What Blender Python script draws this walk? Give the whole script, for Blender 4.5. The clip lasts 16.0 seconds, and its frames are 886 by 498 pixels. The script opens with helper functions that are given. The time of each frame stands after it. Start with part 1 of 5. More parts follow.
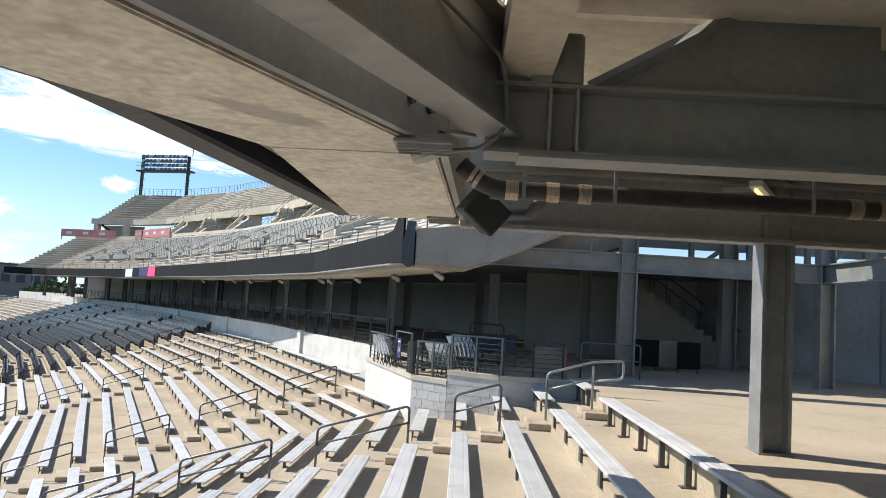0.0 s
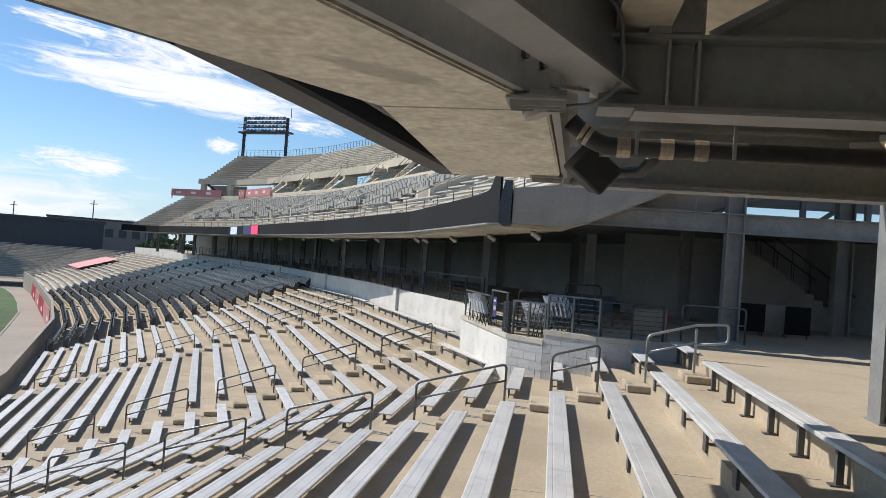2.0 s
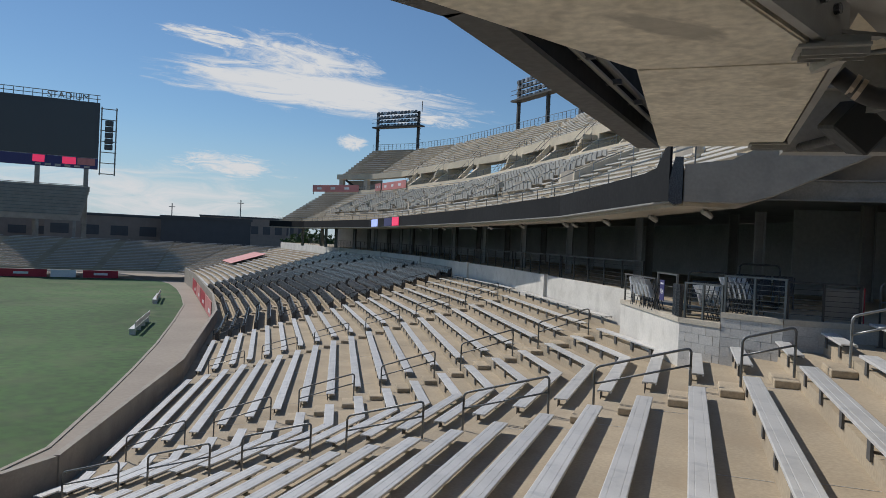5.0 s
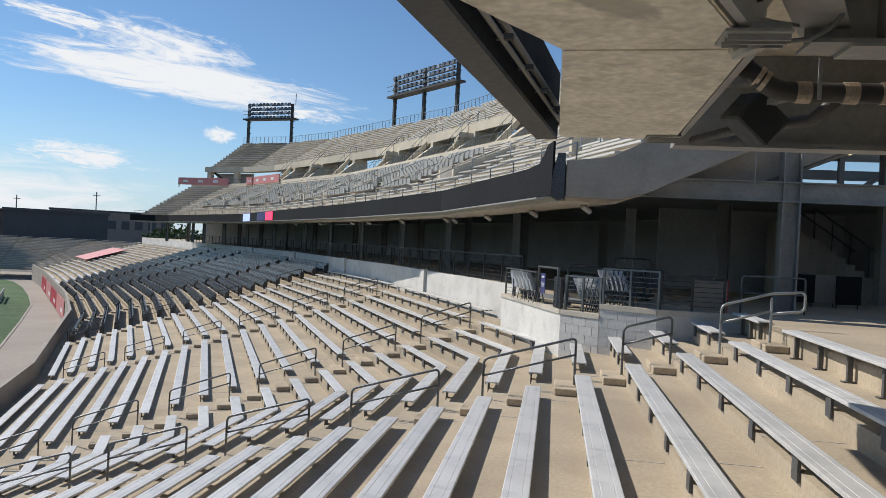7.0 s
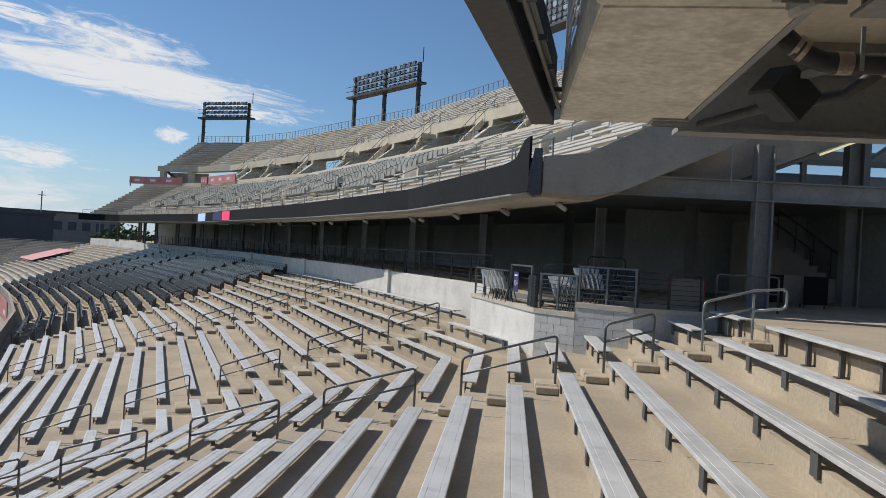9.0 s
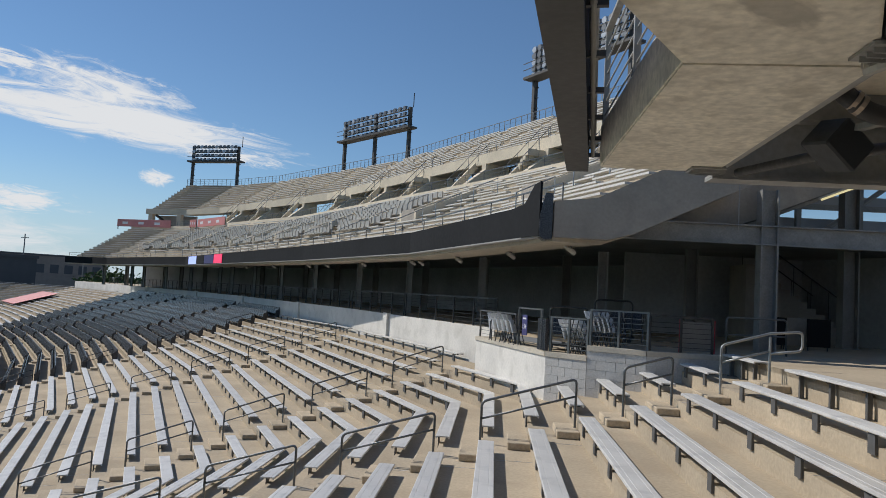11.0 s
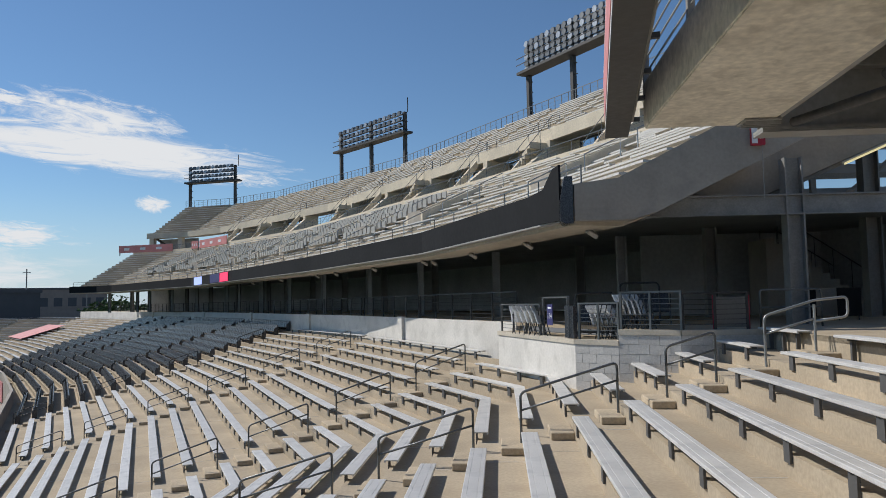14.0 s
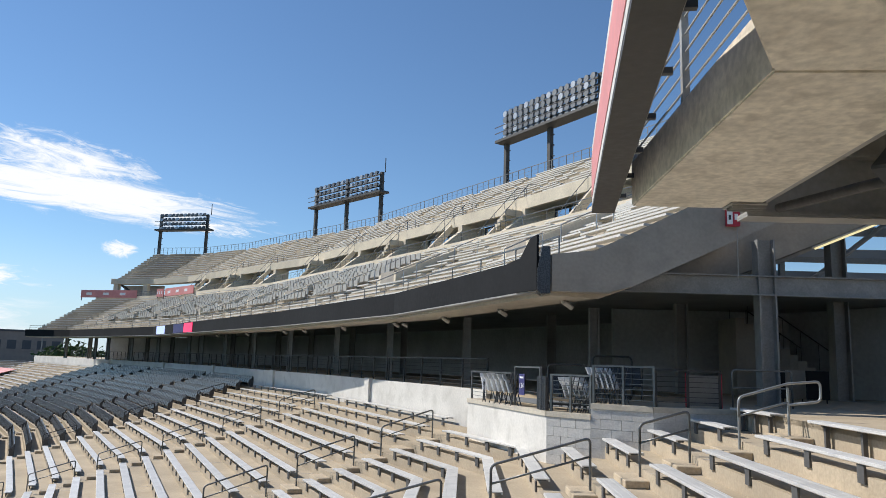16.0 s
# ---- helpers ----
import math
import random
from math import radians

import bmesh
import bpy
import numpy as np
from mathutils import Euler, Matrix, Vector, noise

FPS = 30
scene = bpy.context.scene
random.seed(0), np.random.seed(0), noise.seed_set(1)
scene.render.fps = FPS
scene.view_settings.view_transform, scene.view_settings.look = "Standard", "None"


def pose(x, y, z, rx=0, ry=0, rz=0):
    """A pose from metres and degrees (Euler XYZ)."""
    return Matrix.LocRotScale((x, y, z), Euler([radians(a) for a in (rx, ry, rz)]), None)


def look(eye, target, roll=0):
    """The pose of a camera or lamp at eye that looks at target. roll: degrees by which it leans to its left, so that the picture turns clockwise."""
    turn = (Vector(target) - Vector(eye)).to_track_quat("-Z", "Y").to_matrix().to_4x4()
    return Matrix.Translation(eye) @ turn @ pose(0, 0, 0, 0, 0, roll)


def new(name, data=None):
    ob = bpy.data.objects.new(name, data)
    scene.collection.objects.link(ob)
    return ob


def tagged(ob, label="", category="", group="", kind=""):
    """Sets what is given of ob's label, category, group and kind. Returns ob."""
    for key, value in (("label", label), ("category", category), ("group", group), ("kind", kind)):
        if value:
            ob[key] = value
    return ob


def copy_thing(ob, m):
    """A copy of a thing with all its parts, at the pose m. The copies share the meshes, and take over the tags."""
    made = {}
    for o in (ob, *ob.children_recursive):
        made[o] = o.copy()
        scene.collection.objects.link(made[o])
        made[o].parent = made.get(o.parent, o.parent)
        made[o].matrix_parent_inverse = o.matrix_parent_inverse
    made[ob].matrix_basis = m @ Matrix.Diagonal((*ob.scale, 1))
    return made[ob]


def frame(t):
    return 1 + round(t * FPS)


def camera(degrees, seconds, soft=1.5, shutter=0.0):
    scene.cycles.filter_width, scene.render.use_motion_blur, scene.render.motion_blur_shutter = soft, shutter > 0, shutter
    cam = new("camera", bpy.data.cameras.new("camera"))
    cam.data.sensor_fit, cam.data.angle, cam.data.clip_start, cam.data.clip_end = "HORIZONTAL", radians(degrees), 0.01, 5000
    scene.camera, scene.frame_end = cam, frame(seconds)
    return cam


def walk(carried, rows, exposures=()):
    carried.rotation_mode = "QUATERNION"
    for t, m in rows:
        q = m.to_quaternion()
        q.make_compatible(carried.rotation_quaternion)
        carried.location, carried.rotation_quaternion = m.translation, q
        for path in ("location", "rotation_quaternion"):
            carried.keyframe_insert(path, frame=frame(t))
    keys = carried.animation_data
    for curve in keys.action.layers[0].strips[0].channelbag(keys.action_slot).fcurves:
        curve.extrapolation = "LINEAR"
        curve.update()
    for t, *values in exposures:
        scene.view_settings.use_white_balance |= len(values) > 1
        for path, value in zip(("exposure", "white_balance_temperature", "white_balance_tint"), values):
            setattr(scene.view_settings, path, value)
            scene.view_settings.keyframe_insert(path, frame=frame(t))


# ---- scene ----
cam = camera(63.0, 16.0, soft=0.3)
PATH = [
    (0, (-0.273, 0.189, 1.298), (-0.336, 2.182, 1.461), 3.5),
    (0.5, (-0.268, 0.194, 1.293), (-0.302, 2.189, 1.421), 2.6),
    (1, (-0.253, 0.192, 1.292), (-0.339, 2.188, 1.389), 2.0),
    (1.5, (-0.275, 0.215, 1.3), (-0.458, 2.205, 1.365), 2.8),
    (2, (-0.381, 0.183, 1.283), (-0.688, 2.159, 1.318), 4.2),
    (2.5, (-0.371, 0.118, 1.28), (-0.797, 2.072, 1.266), 5.1),
    (3, (-0.433, 0.116, 1.254), (-0.986, 2.036, 1.173), 5.7),
    (3.2, (-0.446, 0.1, 1.238), (-1.054, 2.004, 1.144), 5.5),
    (5.3, (-1.249, 0.126, 1.141), (-1.874, 2.025, 1.15), 2.1),
    (5.5, (-1.288, 0.163, 1.14), (-1.85, 2.082, 1.163), 2.5),
    (6, (-1.341, 0.187, 1.152), (-1.73, 2.149, 1.192), 2.6),
    (6.5, (-1.431, 0.182, 1.13), (-1.756, 2.156, 1.148), 2.8),
    (7, (-1.479, 0.261, 1.047), (-1.786, 2.237, 1.039), 2.9),
    (7.5, (-1.539, 0.409, 1.004), (-1.839, 2.386, 0.973), 2.9),
    (8, (-1.676, 0.493, 0.996), (-1.961, 2.472, 0.948), 3.1),
    (8.5, (-1.795, 0.55, 0.931), (-2.048, 2.534, 0.898), 3.2),
    (9, (-1.893, 0.627, 0.869), (-2.08, 2.618, 0.879), 3.3),
    (9.2, (-1.93, 0.655, 0.858), (-2.088, 2.648, 0.889), 3.4),
    (11.3, (-2.515, 0.464, 0.854), (-2.662, 2.454, 0.986), 3.1),
    (11.5, (-2.547, 0.504, 0.846), (-2.695, 2.495, 0.975), 2.9),
    (12, (-2.604, 0.631, 0.766), (-2.784, 2.619, 0.889), 2.2),
    (12.5, (-2.685, 0.747, 0.74), (-2.902, 2.733, 0.836), 1.2),
    (13, (-2.75, 0.748, 0.723), (-2.973, 2.734, 0.813), 0.2),
    (13.5, (-2.799, 0.765, 0.723), (-3.005, 2.751, 0.835), -0.7),
    (14, (-2.873, 0.847, 0.636), (-3.026, 2.836, 0.78), -1.0),
    (14.5, (-2.924, 1.002, 0.632), (-2.94, 2.993, 0.821), -0.3),
    (15, (-2.936, 0.967, 0.667), (-2.791, 2.943, 0.937), 0.9),
    (15.5, (-2.957, 0.932, 0.698), (-2.731, 2.889, 1.043), 1.6),
    (16, (-3.011, 0.938, 0.694), (-3.082, 2.912, 1.007), 1.8),
]
EXPOSURES = [(0, 0.70), (1.0, 0.62), (1.5, 0.5), (2.0, 0.32), (2.5, 0.18), (3.2, 0.08), (5.3, -0.3), (5.7, -0.2), (6.3, 0.15), (7, 0.13), (8, 0.02), (9.2, -0.07), (12, -0.1), (14, -0.06), (15, 0.05), (15.5, 0.3), (16, 0.33)]
walk(cam, [(t, look(eye, target, roll)) for t, eye, target, roll in PATH], EXPOSURES)

# ---- world, sun ----
SUN_EL, SUN_AZ = 42.5, -69.0          # azimuth in degrees from +Y towards -X is negative
world = bpy.data.worlds.new("world")
scene.world = world
world.use_nodes = True
wn, wl = world.node_tree.nodes, world.node_tree.links
wn.clear()
w_out = wn.new("ShaderNodeOutputWorld")
w_bg = wn.new("ShaderNodeBackground")
w_bg.inputs["Strength"].default_value = 0.088
w_sky = wn.new("ShaderNodeTexSky")
w_sky.sky_type = "NISHITA"
w_sky.sun_disc = False
w_sky.sun_elevation = radians(SUN_EL)
w_sky.sun_rotation = radians(SUN_AZ)
w_sky.air_density, w_sky.dust_density, w_sky.ozone_density = 1.0, 0.0, 3.5
w_co = wn.new("ShaderNodeTexCoord")


def dotted(v):
    q = wn.new("ShaderNodeVectorMath")
    q.operation = "DOT_PRODUCT"
    q.inputs[1].default_value = v
    wl.new(w_co.outputs["Generated"], q.inputs[0])
    return q.outputs["Value"]


def calc(op, a, b=None, c=None):
    q = wn.new("ShaderNodeMath")
    q.operation = op
    for i, v in enumerate((a, b, c)):
        if v is None:
            continue
        if isinstance(v, (int, float)):
            q.inputs[i].default_value = v
        else:
            wl.new(v, q.inputs[i])
    return q.outputs[0]


def cloud(mid, along, across, half_long, half_wide, scale, lo, hi, seed):
    """A bank of wisps round one direction of the sky, longer than it is wide."""
    mid, along, across = Vector(mid), Vector(along), Vector(across)
    px = calc("DIVIDE", calc("SUBTRACT", dotted(along), mid.dot(along)), half_long)
    py = calc("DIVIDE", calc("SUBTRACT", dotted(across), mid.dot(across)), half_wide)
    cb = wn.new("ShaderNodeCombineXYZ")
    wl.new(px, cb.inputs[0])
    wl.new(py, cb.inputs[1])
    cb.inputs[2].default_value = seed
    nt = wn.new("ShaderNodeTexNoise")
    nt.inputs["Scale"].default_value, nt.inputs["Detail"].default_value = scale, 10.0
    nt.inputs["Roughness"].default_value, nt.inputs["Distortion"].default_value = 0.66, 0.9
    wl.new(cb.outputs[0], nt.inputs["Vector"])
    r2 = calc("ADD", calc("MULTIPLY", px, px), calc("MULTIPLY", py, py))
    fall = calc("SUBTRACT", 1.0, r2)
    front = calc("GREATER_THAN", dotted(mid), 0.0)
    mr = wn.new("ShaderNodeMapRange")
    mr.interpolation_type = "SMOOTHSTEP"
    mr.inputs["From Min"].default_value, mr.inputs["From Max"].default_value = lo, hi
    wl.new(calc("ADD", nt.outputs["Fac"], calc("MULTIPLY", calc("MAXIMUM", fall, -2.0), 0.33)), mr.inputs["Value"])
    return calc("MULTIPLY", mr.outputs[0], front)


c1 = cloud((-0.474, 0.858, 0.195), (0.860, 0.505, -0.067), (-0.16, 0.14, -0.977), 0.21, 0.030, 2.6, 0.46, 0.78, 1.3)
c2 = cloud((-0.49, 0.841, 0.231), (0.842, 0.526, -0.113), (-0.215, 0.13, -0.968), 0.12, 0.034, 2.8, 0.54, 0.90, 6.1)
c3 = cloud((-0.578, 0.811, 0.089), (0.814, 0.578, -0.07), (-0.087, 0.053, -0.995), 0.085, 0.020, 2.4, 0.58, 0.88, 3.7)
c4 = cloud((-0.66, 0.75, 0.045), (0.753, 0.656, -0.044), (-0.062, 0.005, -0.998), 0.24, 0.045, 2.2, 0.55, 1.0, 9.2)
c5 = cloud((-0.441, 0.888, 0.13), (0.88, 0.46, -0.1), (-0.12, 0.1, -0.98), 0.022, 0.012, 1.4, 0.50, 0.85, 12.4)
c6 = cloud((-0.585, 0.772, 0.247), (0.80, 0.585, -0.16), (-0.22, 0.13, -0.968), 0.07, 0.012, 2.2, 0.52, 0.85, 15.2)
c7 = cloud((-0.33, 0.928, 0.165), (0.93, 0.35, -0.05), (-0.12, 0.1, -0.98), 0.06, 0.012, 2.2, 0.60, 0.9, 19.7)
w_max = wn.new("ShaderNodeMath")
w_max.operation = "MAXIMUM"
wl.new(calc("MAXIMUM", calc("MAXIMUM", c6, c7), calc("MAXIMUM", c1, c2)), w_max.inputs[0])
wl.new(calc("MAXIMUM", c3, calc("MAXIMUM", c4, c5)), w_max.inputs[1])
w_mix = wn.new("ShaderNodeMix")
w_mix.data_type = "RGBA"
w_mix.inputs["B"].default_value = (9.0, 9.2, 9.5, 1)
wl.new(w_max.outputs[0], w_mix.inputs["Factor"])
w_haze = wn.new("ShaderNodeMapRange")
w_haze.interpolation_type = "SMOOTHSTEP"
w_haze.inputs["From Min"].default_value, w_haze.inputs["From Max"].default_value = 0.16, -0.02
w_haze.inputs["To Max"].default_value = 0.75
wl.new(dotted((0, 0, 1)), w_haze.inputs["Value"])
w_air = wn.new("ShaderNodeMix")
w_air.data_type = "RGBA"
w_air.inputs["B"].default_value = (5.2, 6.6, 8.2, 1)
wl.new(w_haze.outputs[0], w_air.inputs["Factor"])
w_tint = wn.new("ShaderNodeVectorMath")
w_tint.operation = "MULTIPLY"
w_tint.inputs[1].default_value = (0.85, 0.98, 1.07)
wl.new(w_sky.outputs["Color"], w_tint.inputs[0])
wl.new(w_tint.outputs[0], w_air.inputs["A"])
wl.new(w_air.outputs["Result"], w_mix.inputs["A"])
wl.new(w_mix.outputs["Result"], w_bg.inputs["Color"])
wl.new(w_bg.outputs["Background"], w_out.inputs["Surface"])

sun_data = bpy.data.lights.new("sun", "SUN")
sun_data.energy, sun_data.angle, sun_data.color = 4.2, radians(0.53), (1.0, 0.95, 0.875)
sun = new("sun", sun_data)
s_dir = Vector((math.sin(radians(SUN_AZ)) * math.cos(radians(SUN_EL)), math.cos(radians(SUN_AZ)) * math.cos(radians(SUN_EL)), math.sin(radians(SUN_EL))))
sun.rotation_euler = s_dir.to_track_quat("Z", "Y").to_euler()
sun.location = (-40, 30, 60)


# ---- materials ----
def surface(name, color, rough=0.7, metal=0.0, big=0.8, small=14.0, vary=0.18, grain=0.10, bump=0.25, stain=None, stain_amount=0.0, rand=0.0, spec=0.4):
    m = bpy.data.materials.new(name)
    m.use_nodes = True
    n, l = m.node_tree.nodes, m.node_tree.links
    b = n["Principled BSDF"]
    tc = n.new("ShaderNodeTexCoord")
    n1 = n.new("ShaderNodeTexNoise")
    n1.inputs["Scale"].default_value, n1.inputs["Detail"].default_value = big, 5
    n2 = n.new("ShaderNodeTexNoise")
    n2.inputs["Scale"].default_value, n2.inputs["Detail"].default_value = small, 6
    for q in (n1, n2):
        l.new(tc.outputs["Object"], q.inputs["Vector"])
    def lerp(fac, lo, hi):
        r = n.new("ShaderNodeMapRange")
        r.inputs["From Min"].default_value, r.inputs["From Max"].default_value = 0.3, 0.7
        r.inputs["To Min"].default_value, r.inputs["To Max"].default_value = lo, hi
        l.new(fac, r.inputs["Value"])
        return r.outputs[0]
    a = lerp(n1.outputs["Fac"], 1 - vary, 1 + vary)
    c = lerp(n2.outputs["Fac"], 1 - grain, 1 + grain)
    mu = n.new("ShaderNodeMath")
    mu.operation = "MULTIPLY"
    l.new(a, mu.inputs[0])
    l.new(c, mu.inputs[1])
    last = mu.outputs[0]
    if rand:
        oi = n.new("ShaderNodeObjectInfo")
        r = n.new("ShaderNodeMapRange")
        r.inputs["To Min"].default_value, r.inputs["To Max"].default_value = 1 - rand, 1 + rand
        l.new(oi.outputs["Random"], r.inputs["Value"])
        m2 = n.new("ShaderNodeMath")
        m2.operation = "MULTIPLY"
        l.new(last, m2.inputs[0])
        l.new(r.outputs[0], m2.inputs[1])
        last = m2.outputs[0]
    vm = n.new("ShaderNodeVectorMath")
    vm.operation = "SCALE"
    vm.inputs[0].default_value = color
    l.new(last, vm.inputs["Scale"])
    col = vm.outputs[0]
    if stain:
        n3 = n.new("ShaderNodeTexNoise")
        n3.inputs["Scale"].default_value, n3.inputs["Detail"].default_value = big * 2.6, 8
        n3.inputs["Distortion"].default_value = 0.6
        l.new(tc.outputs["Object"], n3.inputs["Vector"])
        r = n.new("ShaderNodeMapRange")
        r.inputs["From Min"].default_value, r.inputs["From Max"].default_value = 0.52, 0.72
        r.inputs["To Max"].default_value = stain_amount
        l.new(n3.outputs["Fac"], r.inputs["Value"])
        mx = n.new("ShaderNodeMix")
        mx.data_type = "RGBA"
        mx.inputs["B"].default_value = (*stain, 1)
        l.new(r.outputs[0], mx.inputs["Factor"])
        l.new(col, mx.inputs["A"])
        col = mx.outputs["Result"]
    l.new(col, b.inputs["Base Color"])
    rr = lerp(n2.outputs["Fac"], max(0.05, rough - 0.08), min(1, rough + 0.08))
    l.new(rr, b.inputs["Roughness"])
    b.inputs["Metallic"].default_value = metal
    b.inputs["Specular IOR Level"].default_value = spec
    if bump:
        bp = n.new("ShaderNodeBump")
        bp.inputs["Strength"].default_value, bp.inputs["Distance"].default_value = bump, 0.01
        l.new(n2.outputs["Fac"], bp.inputs["Height"])
        l.new(bp.outputs["Normal"], b.inputs["Normal"])
    return m


def add_blot(m, at, size, color, amount):
    """A weathered blot with a ragged rim at a place on the object."""
    n, l = m.node_tree.nodes, m.node_tree.links
    b = n["Principled BSDF"]
    old = b.inputs["Base Color"].links[0].from_socket
    tc = n.new("ShaderNodeTexCoord")
    mp = n.new("ShaderNodeMapping")
    mp.vector_type = "TEXTURE"
    mp.inputs["Location"].default_value, mp.inputs["Scale"].default_value = at, size
    mp.inputs["Rotation"].default_value = (0, 0, radians(-45))
    l.new(tc.outputs["Object"], mp.inputs["Vector"])
    nt = n.new("ShaderNodeTexNoise")
    nt.inputs["Scale"].default_value, nt.inputs["Detail"].default_value = 2.2, 6
    l.new(mp.outputs[0], nt.inputs["Vector"])
    ln = n.new("ShaderNodeVectorMath")
    ln.operation = "LENGTH"
    l.new(mp.outputs[0], ln.inputs[0])
    ad = n.new("ShaderNodeMath")
    ad.operation = "ADD"
    l.new(ln.outputs["Value"], ad.inputs[0])
    l.new(nt.outputs["Fac"], ad.inputs[1])
    mr = n.new("ShaderNodeMapRange")
    mr.inputs["From Min"].default_value, mr.inputs["From Max"].default_value = 1.55, 1.2
    mr.inputs["To Max"].default_value = amount
    l.new(ad.outputs[0], mr.inputs["Value"])
    mx = n.new("ShaderNodeMix")
    mx.data_type = "RGBA"
    mx.inputs["B"].default_value = (*color, 1)
    l.new(mr.outputs[0], mx.inputs["Factor"])
    l.new(old, mx.inputs["A"])
    l.new(mx.outputs["Result"], b.inputs["Base Color"])


def glow(name, color, strength):
    m = bpy.data.materials.new(name)
    m.use_nodes = True
    b = m.node_tree.nodes["Principled BSDF"]
    b.inputs["Base Color"].default_value = (*color, 1)
    b.inputs["Emission Color"].default_value = (*color, 1)
    b.inputs["Emission Strength"].default_value = strength
    return m


TAN = surface("tan_concrete", (0.405, 0.338, 0.248), 0.9, big=0.55, small=22, vary=0.16, grain=0.12, stain=(0.33, 0.265, 0.19), stain_amount=0.45, bump=0.3)
FLOOR = surface("concourse_concrete", (0.42, 0.345, 0.245), 0.85, big=0.35, small=12, vary=0.14, grain=0.1, stain=(0.26, 0.2, 0.14), stain_amount=0.4)
STEP = surface("step_concrete", (0.45, 0.37, 0.265), 0.9, big=2.0, small=25, vary=0.12, grain=0.14, rand=0.1)
SOFFIT = surface("soffit_concrete", (0.68, 0.62, 0.51), 0.85, big=1.7, small=16, vary=0.12, grain=0.17, stain=(0.34, 0.29, 0.22), stain_amount=0.5, bump=0.3)
add_blot(SOFFIT, (-1.28, 3.66, 2.2), (0.13, 0.34, 1.0), (0.34, 0.31, 0.26), 0.7)
PANEL = surface("precast_concrete", (0.66, 0.58, 0.45), 0.88, big=0.8, small=12, vary=0.1, grain=0.1)
DECKCON = surface("deck_concrete", (0.44, 0.385, 0.305), 0.9, big=0.4, small=6, vary=0.12, grain=0.1)
GREYCON = surface("grey_concrete", (0.34, 0.305, 0.26), 0.85, big=0.8, small=14, vary=0.12, grain=0.08, stain=(0.22, 0.21, 0.19), stain_amount=0.4)
WHITEWALL = surface("pale_concrete", (0.64, 0.615, 0.57), 0.85, big=0.7, small=16, vary=0.09, grain=0.07, stain=(0.34, 0.32, 0.28), stain_amount=0.35)
COPING = surface("coping_concrete", (0.50, 0.45, 0.37), 0.9, big=1.4, small=24, vary=0.12, grain=0.1, stain=(0.32, 0.28, 0.22), stain_amount=0.4)
BLOCK = surface("block", (0.52, 0.505, 0.48), 0.88, big=2.0, small=30, vary=0.06, grain=0.12, rand=0.06)
MORTAR = surface("mortar", (0.48, 0.465, 0.44), 0.92)
ALU = surface("aluminium", (0.63, 0.62, 0.60), 0.46, metal=0.2, big=1.5, small=60, vary=0.10, grain=0.08, bump=0.08, stain=(0.40, 0.405, 0.41), stain_amount=0.5, rand=0.07)
BRACKET = surface("bracket_steel", (0.10, 0.10, 0.10), 0.6, metal=0.3, vary=0.2)
GALV = surface("galvanised_steel", (0.26, 0.264, 0.26), 0.5, metal=0.3, big=2.5, small=25, vary=0.16, grain=0.12, stain=(0.18, 0.19, 0.195), stain_amount=0.5)
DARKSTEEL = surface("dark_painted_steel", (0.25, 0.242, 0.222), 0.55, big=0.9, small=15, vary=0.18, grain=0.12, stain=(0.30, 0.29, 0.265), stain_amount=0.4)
FLANGE = surface("grey_primed_steel", (0.28, 0.27, 0.25), 0.5, big=1.2, small=18, vary=0.15, stain=(0.44, 0.43, 0.41), stain_amount=0.4)
RAIL = surface("rail_steel", (0.16, 0.165, 0.165), 0.4, metal=0.6, big=3, small=30, vary=0.15, bump=0.05)
RAILGREY = surface("galvanised_rail", (0.34, 0.35, 0.35), 0.4, metal=0.6, big=3, small=30, vary=0.12, bump=0.05)
DARKRAIL = surface("dark_rail", (0.045, 0.047, 0.05), 0.45, metal=0.4, vary=0.15, bump=0.05)
BLACK = surface("black_plastic", (0.045, 0.048, 0.055), 0.27, big=3, small=40, vary=0.2, bump=0.05, spec=0.5)
SEATBLACK = surface("seat_plastic", (0.045, 0.047, 0.052), 0.30, big=3, small=40, vary=0.25, bump=0.03, spec=0.6)
CHARCOAL = surface("charcoal_panel", (0.017, 0.018, 0.020), 0.8, big=0.6, small=8, vary=0.15, bump=0.05, spec=0.12)
DARKWALL = surface("dark_wall", (0.37, 0.37, 0.365), 0.85, big=0.5, small=8, vary=0.18)
PIPE = surface("cast_iron_pipe", (0.045, 0.04, 0.037), 0.55, big=3, small=20, vary=0.25, stain=(0.1, 0.085, 0.07), stain_amount=0.4)
COUPLING = surface("steel_coupling", (0.42, 0.34, 0.26), 0.4, metal=0.7, big=5, small=40, vary=0.25)
CONDUIT = surface("grey_conduit", (0.20, 0.20, 0.195), 0.45, metal=0.4, vary=0.1)
PALEPLANK = surface("weathered_plank", (0.60, 0.585, 0.55), 0.6, metal=0.1, big=0.4, small=20, vary=0.12)
DARKLAMP = surface("floodlight_shell", (0.15, 0.16, 0.17), 0.45, metal=0.3, vary=0.15)
TOWER = surface("tower_steel", (0.06, 0.058, 0.055), 0.6, vary=0.15)
LAMPPALE = surface("floodlight_reflector", (0.45, 0.47, 0.49), 0.35, metal=0.4, vary=0.1)
LAMPGREY = surface("lamp_housing", (0.42, 0.40, 0.36), 0.5, metal=0.2, vary=0.12)
GRASS = surface("mown_grass", (0.056, 0.115, 0.038), 0.95, big=0.07, small=1.6, vary=0.30, grain=0.38, bump=0.6, stain=(0.12, 0.145, 0.075), stain_amount=0.6)
